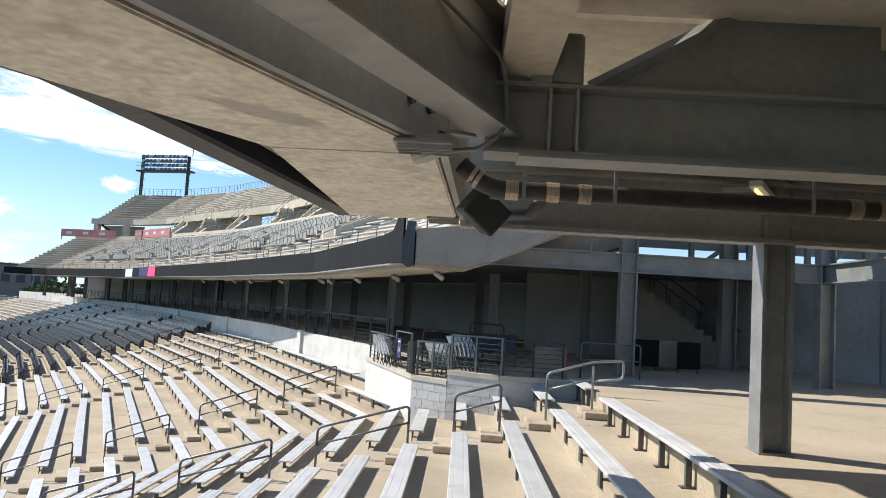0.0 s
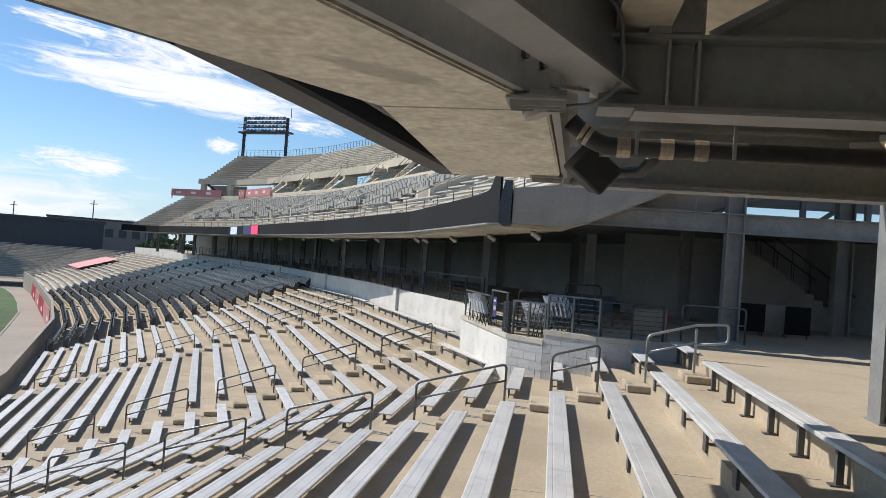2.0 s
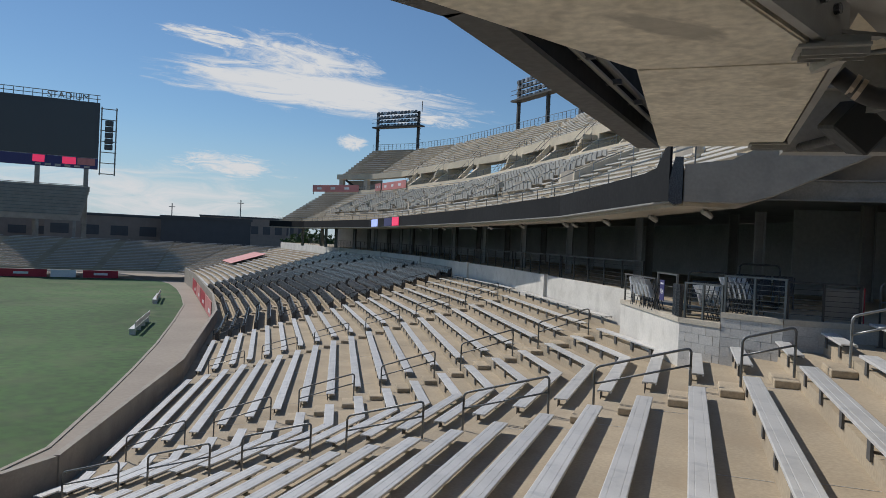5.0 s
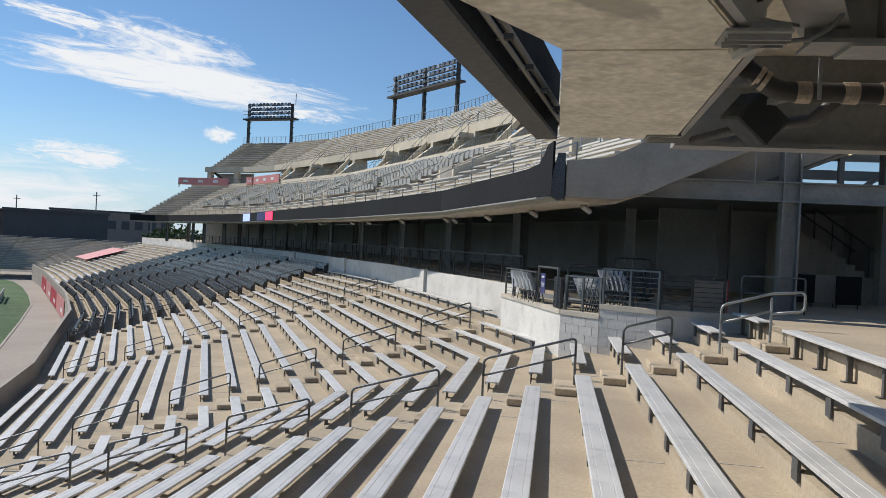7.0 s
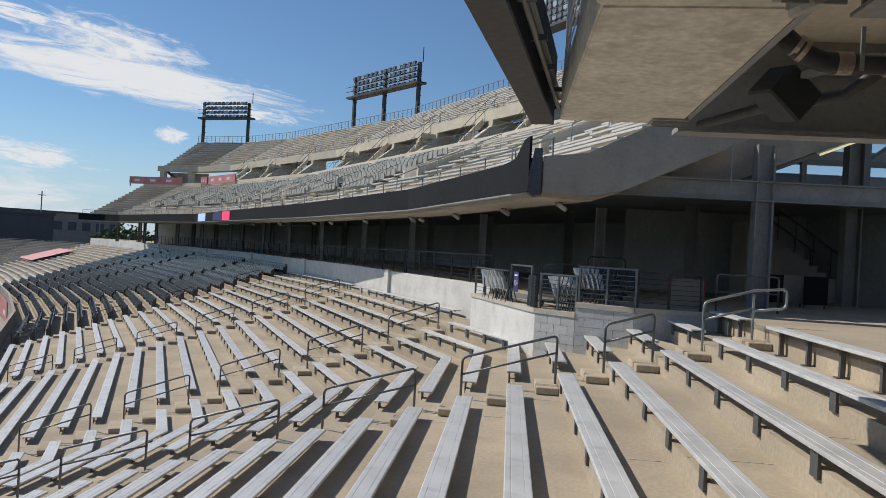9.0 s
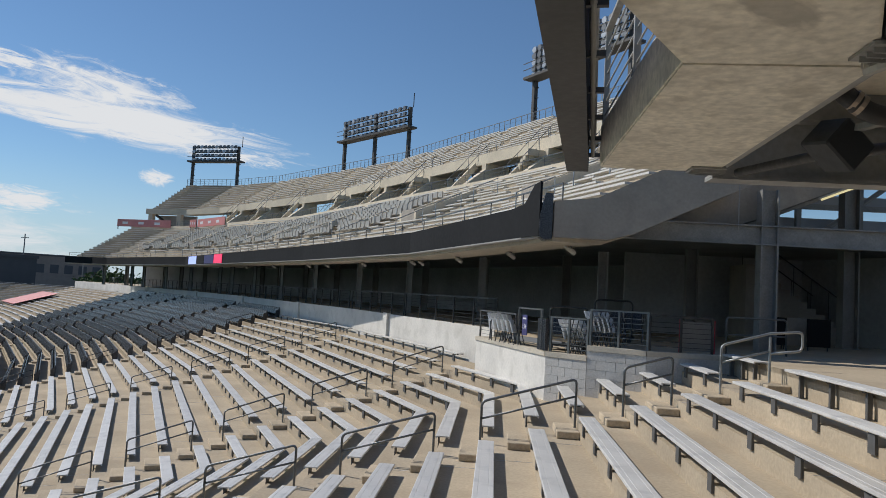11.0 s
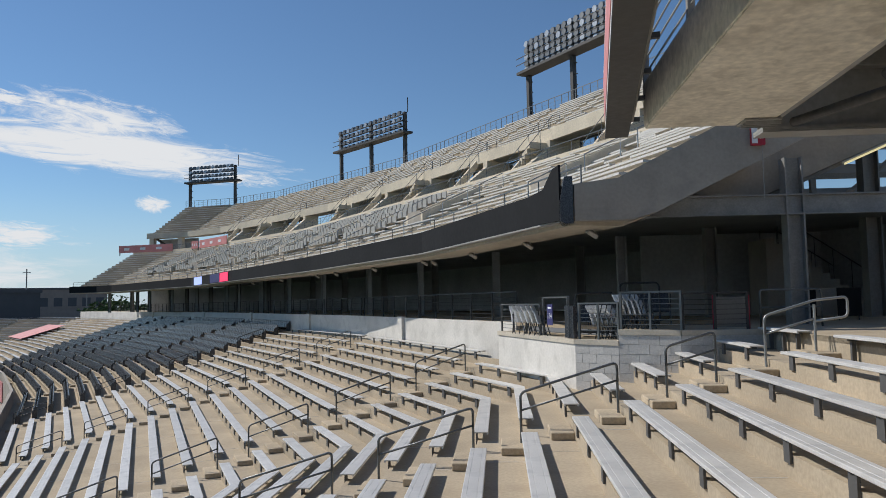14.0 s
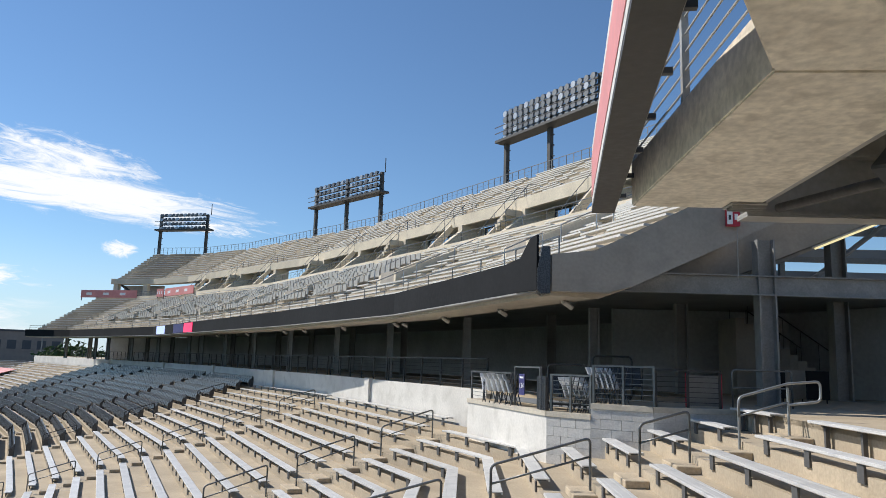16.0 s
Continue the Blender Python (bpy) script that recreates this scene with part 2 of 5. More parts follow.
TRACK = surface("apron_concrete", (0.33, 0.285, 0.24), 0.9, big=0.2, small=4, vary=0.1)
WHITESEAT = surface("white_plastic", (0.74, 0.75, 0.76), 0.45, vary=0.06, bump=0.03, rand=0.05)
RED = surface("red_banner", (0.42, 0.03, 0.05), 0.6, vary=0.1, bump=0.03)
# paler copy of the banner red, with sunlight put into the base colour
PINK = surface("red_sunlit_tint", (0.60, 0.24, 0.23), 0.6, vary=0.1, bump=0.03)
PAPER = surface("white_vinyl", (0.75, 0.75, 0.76), 0.5, vary=0.03, bump=0.0)
NAVY = surface("navy_vinyl", (0.05, 0.05, 0.16), 0.5, vary=0.05, bump=0.0)
BRICKDIST = surface("distant_masonry", (0.27, 0.225, 0.195), 0.9, big=0.05, small=0.6, vary=0.12, bump=0)
DARKDIST = surface("distant_dark_cladding", (0.09, 0.092, 0.098), 0.8, big=0.05, small=0.6, vary=0.12, bump=0)
PALEDIST = surface("distant_pale_cladding", (0.33, 0.34, 0.35), 0.8, big=0.05, small=0.6, vary=0.12, bump=0)
LEAF = surface("leaves", (0.055, 0.095, 0.03), 0.85, big=0.6, small=4, vary=0.3, grain=0.2)
BARK = surface("bark", (0.12, 0.09, 0.065), 0.9)
GROUND = surface("city_ground", (0.16, 0.155, 0.14), 0.95, big=0.02, small=0.3, vary=0.2, bump=0)
SPEAKER = surface("speaker_cabinet", (0.03, 0.03, 0.03), 0.6, vary=0.1, bump=0)
LENSM = surface("lamp_lens", (0.75, 0.76, 0.74), 0.2, vary=0.05, bump=0)
TUBE = glow("lit_tube", (1.0, 0.84, 0.45), 0.6)
SCREENW = glow("screen_white", (0.45, 0.55, 0.95), 0.55)
SCREENR = glow("screen_red", (0.75, 0.04, 0.12), 0.8)
SIGNTXT = glow("sign_text", (0.85, 0.85, 0.82), 0.5)
GLASS = bpy.data.materials.new("window_glass")
GLASS.use_nodes = True
_g = GLASS.node_tree.nodes["Principled BSDF"]
_g.inputs["Base Color"].default_value, _g.inputs["Roughness"].default_value, _g.inputs["Specular IOR Level"].default_value = (0.78, 0.88, 0.97, 1), 0.02, 0.5
_g.inputs["Transmission Weight"].default_value = 1.0


# ---- mesh helpers ----
def empty(name, at=(0, 0, 0), rz=0.0):
    ob = new(name)
    ob.matrix_basis = pose(*at, 0, 0, rz)
    ob.empty_display_size = 0.1
    return ob


def part(name, bm, material, parent=None, label="", smooth=False):
    me = bpy.data.meshes.new(name)
    bmesh.ops.recalc_face_normals(bm, faces=bm.faces)
    bm.to_mesh(me)
    bm.free()
    me.materials.append(material)
    if smooth:
        for p in me.polygons:
            p.use_smooth = True
    ob = new(name, me)
    if parent is not None:
        ob.parent = parent
    if label:
        ob["label"] = label
    return ob


def soup(name, verts, faces, material, parent=None, label=""):
    me = bpy.data.meshes.new(name)
    me.from_pydata(verts, [], faces)
    me.update()
    me.materials.append(material)
    ob = new(name, me)
    if parent is not None:
        ob.parent = parent
    if label:
        ob["label"] = label
    return ob


def box(bm, x0, x1, y0, y1, z0, z1, m=None):
    vs = [bm.verts.new((x, y, z)) for z in (z0, z1) for y in (y0, y1) for x in (x0, x1)]
    if m is not None:
        for v in vs:
            v.co = m @ v.co
    for f in ((0, 2, 3, 1), (4, 5, 7, 6), (0, 1, 5, 4), (2, 6, 7, 3), (0, 4, 6, 2), (1, 3, 7, 5)):
        bm.faces.new([vs[i] for i in f])
    return bm


def bevelled(bm, w=0.01):
    bmesh.ops.bevel(bm, geom=list(bm.edges), offset=w, segments=1, affect="EDGES")
    return bm


def add_box(vs, fs, m, x0, x1, y0, y1, z0, z1):
    i = len(vs)
    for z in (z0, z1):
        for y in (y0, y1):
            for x in (x0, x1):
                vs.append(tuple(m @ Vector((x, y, z))))
    for f in ((0, 2, 3, 1), (4, 5, 7, 6), (0, 1, 5, 4), (2, 6, 7, 3), (0, 4, 6, 2), (1, 3, 7, 5)):
        fs.append(tuple(i + a for a in f))


def prism(bm, pts, z0, z1):
    """A polygon in plan, as a slab."""
    lo = [bm.verts.new((x, y, z0)) for x, y in pts]
    hi = [bm.verts.new((x, y, z1)) for x, y in pts]
    bm.faces.new(lo[::-1])
    bm.faces.new(hi)
    for i in range(len(pts)):
        j = (i + 1) % len(pts)
        bm.faces.new((lo[i], lo[j], hi[j], hi[i]))
    return bm


def extrude_profile(bm, prof, a, b):
    """A closed outline in (across, up), swept from the frame a to the frame b (matrices with x across, z up)."""
    pa = [bm.verts.new(a @ Vector((x, 0, z))) for x, z in prof]
    pb = [bm.verts.new(b @ Vector((x, 0, z))) for x, z in prof]
    n = len(prof)
    bm.faces.new(pa)
    bm.faces.new(pb[::-1])
    for i in range(n):
        j = (i + 1) % n
        bm.faces.new((pa[i], pb[i], pb[j], pa[j]))
    return bm


def tube(bm, pts, r, n=8):
    pts = [Vector(p) for p in pts]
    rings = []
    side = None
    for i, p in enumerate(pts):
        d = (pts[min(i + 1, len(pts) - 1)] - pts[max(i - 1, 0)]).normalized()
        if side is None:
            side = d.cross(Vector((0, 0, 1)) if abs(d.z) < 0.9 else Vector((1, 0, 0))).normalized()
        side = (side - d * side.dot(d)).normalized()
        up = side.cross(d)
        rings.append([bm.verts.new(p + r * (math.cos(2 * math.pi * k / n) * side + math.sin(2 * math.pi * k / n) * up)) for k in range(n)])
    for a, b in zip(rings, rings[1:]):
        for k in range(n):
            bm.faces.new((a[k], a[(k + 1) % n], b[(k + 1) % n], b[k]))
    bm.faces.new(rings[0][::-1])
    bm.faces.new(rings[-1])
    return bm


def bend(a, c, b, r, n=4):
    """Points round the corner c between a and b."""
    a, b, c = Vector(a), Vector(b), Vector(c)
    p, q = c + (a - c).normalized() * r, c + (b - c).normalized() * r
    return [p.lerp(c, t).lerp(c.lerp(q, t), t) for t in [i / n for i in range(n + 1)]]


def ibeam(bm, a, b, h, w, tw=0.02, tf=0.03):
    """An I-section from a to b; a and b are the middle of its underside."""
    a, b = Vector(a), Vector(b)
    d = (b - a).normalized()
    s = d.cross(Vector((0, 0, 1))).normalized()
    u = s.cross(d)
    prof = [(-w / 2, 0), (w / 2, 0), (w / 2, tf), (tw / 2, tf), (tw / 2, h - tf), (w / 2, h - tf), (w / 2, h), (-w / 2, h), (-w / 2, h - tf), (-tw / 2, h - tf), (-tw / 2, tf), (-w / 2, tf)]
    mats = []
    for p in (a, b):
        mats.append(Matrix(((s.x, d.x, u.x, p.x), (s.y, d.y, u.y, p.y), (s.z, d.z, u.z, p.z), (0, 0, 0, 1))))
    return extrude_profile(bm, prof, *mats)


def dirv(a):
    return Vector((-math.sin(radians(a)), math.cos(radians(a)), 0))


def nrm(a):
    return Vector((math.cos(radians(a)), math.sin(radians(a)), 0))


class Bowl:
    """Rows that follow a bent line; u is metres uphill of the line, seg its straight, s metres along that straight."""
    def __init__(self, pts, angles):
        self.p, self.a = [Vector((*p, 0)) for p in pts], angles

    def at(self, seg, s, u, z=0.0):
        return self.p[seg] + dirv(self.a[seg]) * s + nrm(self.a[seg]) * u + Vector((0, 0, z))

    def start(self, seg, u):
        return -u * math.tan(radians(self.a[seg] - self.a[seg - 1]) / 2) if seg > 0 else 0.0

    def end(self, seg, u):
        ln = (self.p[seg + 1] - self.p[seg]).length
        return ln + (u * math.tan(radians(self.a[seg + 1] - self.a[seg]) / 2) if seg + 1 < len(self.a) else 0.0)

    def place(self, seg, s, u, z=0.0):
        return Matrix.Translation(self.at(seg, s, u, z)) @ pose(0, 0, 0, 0, 0, self.a[seg])


def polyline(start, legs):
    pts, angles = [Vector((*start, 0))], []
    for a, ln in legs:
        pts.append(pts[-1] + dirv(a) * ln)
        angles.append(a)
    return [(p.x, p.y) for p in pts], angles


# ---- lower bowl: plan ----
T, RISE, X0, Z0, SEAT = 0.76, 0.23, 1.96, 0.05, 0.40
BENCH_W, LIP = 0.245, 0.06
K0 = (X0 + 5.0) / T
bowl = Bowl(*polyline((-5.0, -14.0), [(0, 31.0), (27, 18.0), (32.5, 23.5), (37.5, 16.0), (40.5, 34.0), (43, 20.0), (75, 9.0), (105, 9.0), (132, 85.0)]))
FRONT = 23


def u_of(k):
    return (K0 - k) * T


def z_seat(k):
    return Z0 - RISE * k


def z_tread(k):
    return Z0 - RISE * k - SEAT


NEAR_AISLE = (25.85, 27.15)
M1, M2 = (3.15, 4.5), (15.6, 17.0)
M3 = (10.6, 11.8)                      # aisle between the pale benches and the black seats, on the third straight

# stepped concrete, one piece for each straight, one step for each row
for seg, top in ((0, 0), (1, 4), (2, 4), (3, 4), (4, 4), (5, 4), (6, 4), (7, 4), (8, 4)):
    terrace = empty("terrace", (0, 0, 0))
    for k in range(top, FRONT + 1):
        ub, uf = u_of(k) + (LIP if k else 0.2), u_of(k + 1) + (LIP if k < FRONT else 0.05)
        z = z_tread(k)
        quad = []
        for s_of, u in ((bowl.start, ub), (bowl.end, ub), (bowl.end, uf), (bowl.start, uf)):
            quad.append(bowl.at(seg, s_of(seg, u), u))
        zr = z + (RISE if k > 0 else 0.35)
        vs = [(q.x, q.y, z) for q in quad] + [(quad[0].x, quad[0].y, zr), (quad[1].x, quad[1].y, zr)]
        soup("step", vs, [(3, 2, 1, 0), (0, 1, 5, 4)], TAN, terrace)
    tagged(terrace, "stepped tan concrete terrace under the bench rows", "terrace", kind="structure")


# ---- benches ----
def plank_mesh(length):
    bm = bmesh.new()
    prof = [(0, -0.035), (0.012, -0.045), (0.025, -0.045), (0.025, -0.02), (BENCH_W - 0.025, -0.02), (BENCH_W - 0.025, -0.045), (BENCH_W - 0.012, -0.045),
            (BENCH_W, -0.035), (BENCH_W, -0.004), (BENCH_W - 0.008, 0), (0.008, 0), (0, -0.004)]
    ribs = []
    for x in (BENCH_W - 0.058, 0.066):
        ribs += [(x, 0), (x - 0.002, -0.003), (x - 0.006, -0.003), (x - 0.008, 0)]
    prof = prof[:10] + ribs + prof[10:]
    return extrude_profile(bm, prof, Matrix.Identity(4), Matrix.Translation((0, length, 0)))


bracket_bm = bmesh.new()
box(bracket_bm, 0.03, 0.21, -0.03, 0.03, -0.07, -0.046)
box(bracket_bm, 0.03, 0.058, -0.07, 0.07, -0.25, -0.05)
bracket_me = bpy.data.meshes.new("bracket")
bracket_bm.to_mesh(bracket_me)
bracket_bm.free()
bracket_me.materials.append(BRACKET)
leg_bm = bmesh.new()
box(leg_bm, 0.06, 0.20, -0.028, 0.028, -0.07, -0.046)
box(leg_bm, 0.10, 0.16, -0.028, 0.028, -0.39, -0.07)
box(leg_bm, 0.05, 0.20, -0.05, 0.05, -0.398, -0.385)
leg_me = bpy.data.meshes.new("leg")
leg_bm.to_mesh(leg_me)
leg_bm.free()
leg_me.materials.append(BRACKET)


def bench(seg, k, s0, s1, group, mitre0=False, mitre1=False):
    if s1 - s0 < 0.5:
        return
    u = u_of(k)
    th = empty("bench", bowl.at(seg, s0, u, z_seat(k)), bowl.a[seg])
    bm = plank_mesh(s1 - s0)
    for v in bm.verts:
        if v.co.y < 0.01 and mitre0:
            v.co.y += bowl.start(seg, u + v.co.x) - bowl.start(seg, u)
        if v.co.y > s1 - s0 - 0.01 and mitre1:
            v.co.y += bowl.end(seg, u + v.co.x) - bowl.end(seg, u)
    part("plank", bm, ALU, th)
    n = max(2, int(round((s1 - s0) / (1.0 if k == 0 else 1.3))) + 1)
    for i in range(n):
        b = new("leg" if k == 0 else "bracket", leg_me if k == 0 else bracket_me)
        b.parent = th
        b.location = (0, 0.3 + (s1 - s0 - 0.6) * i / (n - 1), 0)
    tagged(th, "long bare aluminium plank bench on dark steel brackets, scuffed", "bench", group)


for k in range(0, FRONT + 1):
    u = u_of(k)
    bench(0, k, 4.0 + 0.2 * (k % 3), NEAR_AISLE[0], "bench rows of the near section")
    if k >= 5:
        bench(0, k, NEAR_AISLE[1], bowl.end(0, u) - 0.004, "bench rows of the near section", mitre1=True)
        bench(1, k, bowl.start(1, u) + 0.004, M1[0], "bench rows of the middle section", mitre0=True)
    elif k == 0:
        bench(0, k, NEAR_AISLE[1], 28.95, "bench rows of the near section")
    else:
        bench(0, k, NEAR_AISLE[1], (29.0, 29.05, 29.5, 29.85)[k - 1], "bench rows of the near section")
    if k >= 4:
        bench(1, k, M1[1], M2[0], "bench rows of the middle section")
        bench(1, k, M2[1], bowl.end(1, u) - 0.004, "bench rows of the middle section", mitre1=True)
        bench(2, k, bowl.start(2, u) + 0.004, M3[0], "bench rows of the middle section", mitre0=True)


# ---- aisle steps and rails ----
step_bm = bmesh.new()
box(step_bm, -0.36, 0.0, -0.42, 0.42, 0, 0.115)
bevelled(step_bm, 0.012)
step_me = bpy.data.meshes.new("aisle_step")
step_bm.to_mesh(step_me)
step_bm.free()
step_me.materials.append(STEP)


def aisle_steps(seg, mid, k_from, k_to, group):
    for k in range(k_from, k_to + 1):
        st = new("aisle_step", step_me)
        st.matrix_basis = bowl.place(seg, mid, u_of(k) + (LIP if k else 0.2) - 0.002, z_tread(k) + 0.002)
        tagged(st, "half-height concrete step block in the aisle", "step", group)


def handrail(seg, mid, k_lo, k_hi, group, tail=False, metal=None):
    """Two posts, a top bar and a middle bar that climb from row k_lo up to row k_hi."""
    metal = metal or RAIL
    th = empty("handrail", bowl.at(seg, mid, u_of(k_lo) + 0.02, z_tread(k_lo)), bowl.a[seg])
    run, up = (k_lo - k_hi) * T, (k_lo - k_hi) * RISE
    h = 0.90
    for x, z in ((0, 0), (run, up)):
        part("post", tube(bmesh.new(), [(x, 0, z), (x, 0, z + h - 0.06)], 0.021), metal, th)
        part("foot_plate", box(bmesh.new(), x - 0.05, x + 0.05, -0.05, 0.05, z, z + 0.012), metal, th)
    a, b = Vector((0, 0, h)), Vector((run, 0, up + h))
    pts = [Vector((0, 0, h - 0.3))] + bend((0, 0, h - 0.3), a, b, 0.09)
    if tail:
        e = b + Vector((0.5, 0, 0.05))
        pts += [b] + bend(b, e, e - Vector((0, 0, 0.3)), 0.08) + bend(e, e - Vector((0, 0, 0.3)), b - Vector((0, 0, 0.35)), 0.08) + [b - Vector((0, 0, 0.32))]
    else:
        pts += bend(a, b, b - Vector((0, 0, 0.3)), 0.09) + [b - Vector((0, 0, 0.3))]
    part("top_bar", tube(bmesh.new(), pts, 0.021), metal, th, smooth=True)
    part("middle_bar", tube(bmesh.new(), [(0, 0, h - 0.28), (run, 0, up + h - 0.28)], 0.017), metal, th, smooth=True)
    tagged(th, "bent steel tube handrail in the stepped aisle", "handrail", group)


near_mid = sum(NEAR_AISLE) / 2
aisle_steps(0, near_mid, 0, FRONT, "near aisle steps")
handrail(0, near_mid, 1, 0, "near aisle rails", tail=True, metal=RAILGREY)
handrail(0, near_mid, 3, 2, "near aisle rails")
for k in range(6, FRONT, 3):
    handrail(0, near_mid, k, k - 2, "near aisle rails")
for mid, name in ((sum(M1) / 2, "middle aisle"), (sum(M2) / 2, "far aisle")):
    aisle_steps(1, mid, 5, FRONT, name + " steps")
    for k in range(7, FRONT, 3):
        handrail(1, mid, k, k - 2, name + " rails")
aisle_steps(2, sum(M3) / 2, 5, FRONT, "aisle steps beside the black seats")
for k in range(8, FRONT + 1, 5):
    handrail(2, sum(M3) / 2, k, k - 2, "rails beside the black seats", metal=DARKRAIL)


# ---- concourse floor, platform walls ----
PZ_LOW = -0.22
P_TL, P_CORNER, P_UP, P_R, P_END = (-2.93, 21.05), (-1.30, 16.42), (-0.50, 15.70), (0.57, 15.05), (2.16, 15.05)
WU = 4.3
wall_line = []
for seg, s in ((1, 2.75), (1, 18.3), (2, 23.7), (3, 16.0), (4, 34.0), (5, 19.0)):
    q = bowl.at(seg, s, WU)
    wall_line.append((q.x, q.y))
floor_pts = [(2.16, -14.0), P_END, P_R, P_UP, (0.0, 17.0)] + wall_line + [(wall_line[-1][0] + 40, wall_line[-1][1] + 35), (70, 60), (40, -14.0)]
fl = part("floor", prism(bmesh.new(), floor_pts, -0.09, 0.0), FLOOR)
tagged(fl, "tan concrete concourse floor, dusty and sunlit at its edge", "floor", kind="structure")


def wall_run(name, a, b, z0, z1, th, material, label, proud=0.0):
    a, b = Vector((*a, 0)), Vector((*b, 0))
    d = (b - a).normalized()
    ln = (b - a).length
    m = Matrix.Translation(a) @ Matrix(((d.x, -d.y, 0, 0), (d.y, d.x, 0, 0), (0, 0, 1, 0), (0, 0, 0, 1)))
    ob = part(name, box(bmesh.new(), 0, ln, -proud, th, z0, z1, m), material)
    tagged(ob, label, "wall", kind="structure")
    return ob


platform = part("floor_platform", prism(bmesh.new(), [P_UP, P_CORNER, P_TL, wall_line[0], (0.004, 17.0)], PZ_LOW - 0.09, PZ_LOW), FLOOR)
tagged(platform, "low concrete seating platform below the concourse", "floor", kind="structure")
block_wall_low = wall_run("wall_block_low", P_CORNER, P_UP, -2.4, PZ_LOW - 0.10, 0.2, MORTAR, "grey concrete block wall below the low platform")
block_wall = wall_run("wall_block", P_UP, P_R, -2.0, -0.10, 0.2, MORTAR, "grey concrete block wall below the concourse")
block_wall_end = wall_run("wall_block_end", P_R, P_END, -1.6, -0.10, 0.2, MORTAR, "shaded grey block wall at the top of the rows")
pale_wall = wall_run("wall_pale", P_TL, P_CORNER, -2.8, PZ_LOW - 0.10, 0.2, WHITEWALL, "smooth pale concrete platform wall")
wall_run("wall_pale", wall_line[0], P_TL, -2.4, PZ_LOW - 0.10, 0.2, WHITEWALL, "smooth pale concrete platform wall")
for i in range(len(wall_line) - 1):
    wall_run("wall_pale", wall_line[i + 1], wall_line[i], -1.9, 0.004, 0.2, WHITEWALL, "smooth pale concrete wall behind the top row", 0.02)
for a, b, z in ((P_CORNER, P_UP, PZ_LOW), (P_UP, P_R, 0.0), (P_R, P_END, 0.0), (P_TL, P_CORNER, PZ_LOW)):
    wall_run("trim", a, b, z - 0.098, z + 0.006, 0.24, COPING, "tan concrete coping on the platform wall", 0.03)

# blocks laid in courses on the platform walls
def lay_blocks(parent, a, b, z_top, rows_n):
    a, b = Vector((*a, 0)), Vector((*b, 0))
    ln = (b - a).length
    d = (b - a) / ln
    ang = math.degrees(math.atan2(d.y, d.x))
    n = max(1, round(ln / 0.40))
    w = ln / n
    for full in (1.0, 0.5):
        bm = bmesh.new()
        box(bm, 0.005, w * full - 0.005, -0.012, 0.03, 0.005, 0.185)
        me = bpy.data.meshes.new("block")
        bm.to_mesh(me)
        bm.free()
        me.materials.append(BLOCK)
        for r in range(rows_n):
            xs = []
            if r % 2 == 0:
                xs = [i * w for i in range(n)] if full == 1.0 else []
            else:
                xs = [i * w + w / 2 for i in range(n - 1)] if full == 1.0 else [0, ln - w / 2]
            for x in xs:
                ob = new("block", me)
                ob.parent = parent
                ob.matrix_basis = Matrix.Translation(a + d * x + Vector((0, 0, z_top - 0.19 * (r + 1)))) @ pose(0, 0, 0, 0, 0, ang)


# ---- posts-and-bars guard rails ----
def guard_rail(a, b, z, h, group, label, bars=6, posts=None, metal=None, thick=0.022):
    metal = metal or DARKRAIL
    a, b = Vector((*a, z)), Vector((*b, z))
    ln = (b - a).length
    d = (b - a) / ln
    th = empty("guard_rail", a, math.degrees(math.atan2(d.y, d.x)))
    n = posts or max(2, int(round(ln / 1.5)) + 1)
    for i in range(n):
        x = ln * i / (n - 1)
        part("post", box(bmesh.new(), x - thick, x + thick, -thick, thick, 0, h), metal, th)
    part("top_rail", box(bmesh.new(), -thick, ln + thick, -thick * 1.2, thick * 1.2, h, h + 0.035), metal, th)
    for j in range(bars):
        zz = 0.1 + (h - 0.12) * j / bars
        part("bar", box(bmesh.new(), 0, ln, -0.006, 0.006, zz, zz + 0.012), metal, th)
    return tagged(th, label, "railing", group)


# ---- upper deck beyond the gap ----
deck = Bowl(*polyline((-1.45, 15.5), [(23, 10.0), (31.4, 12.6), (34.8, 28.7), (44.9, 21.9), (56.3, 3.3), (78.1, 3.6)]))
DT, DR = 0.60, 0.2907
LOW_N, UP_N = 14, 12
UU0, UZ0 = 12.7, 9.75
UT, UR = 0.585, 0.36
END_S = 3.6


def sweep(name, prof, material, label="", seg_list=None, kind=None, parent=None, cat="deck"):
    """One outline of (u, z) carried along the whole deck, bent with it."""
    vs, fs = [], []
    stations = [(0, 0.0)] + [(i, None) for i in range(1, len(deck.a))] + [(len(deck.a) - 1, "end")]
    rings = []
    for seg, s in stations:
        ring = []
        for u, z in prof:
            ss = deck.start(seg, u) if s is None else (deck.end(seg, u) if s == "end" else s)
            ring.append(deck.at(seg, ss, u, z))
        rings.append(ring)
    n = len(prof)
    for r in rings:
        vs += [tuple(p) for p in r]
    for i in range(len(rings) - 1):
        for j in range(n):
            k = (j + 1) % n
            fs.append((i * n + j, i * n + k, (i + 1) * n + k, (i + 1) * n + j))
    fs.append(tuple(range(n)))
    fs.append(tuple((len(rings) - 1) * n + j for j in range(n))[::-1])
    ob = soup(name, vs, fs, material, parent)
    bm = bmesh.new()
    bm.from_mesh(ob.data)
    bmesh.ops.recalc_face_normals(bm, faces=bm.faces)
    bm.to_mesh(ob.data)
    bm.free()
    if label:
        tagged(ob, label, cat, kind=kind or "structure")
    return ob


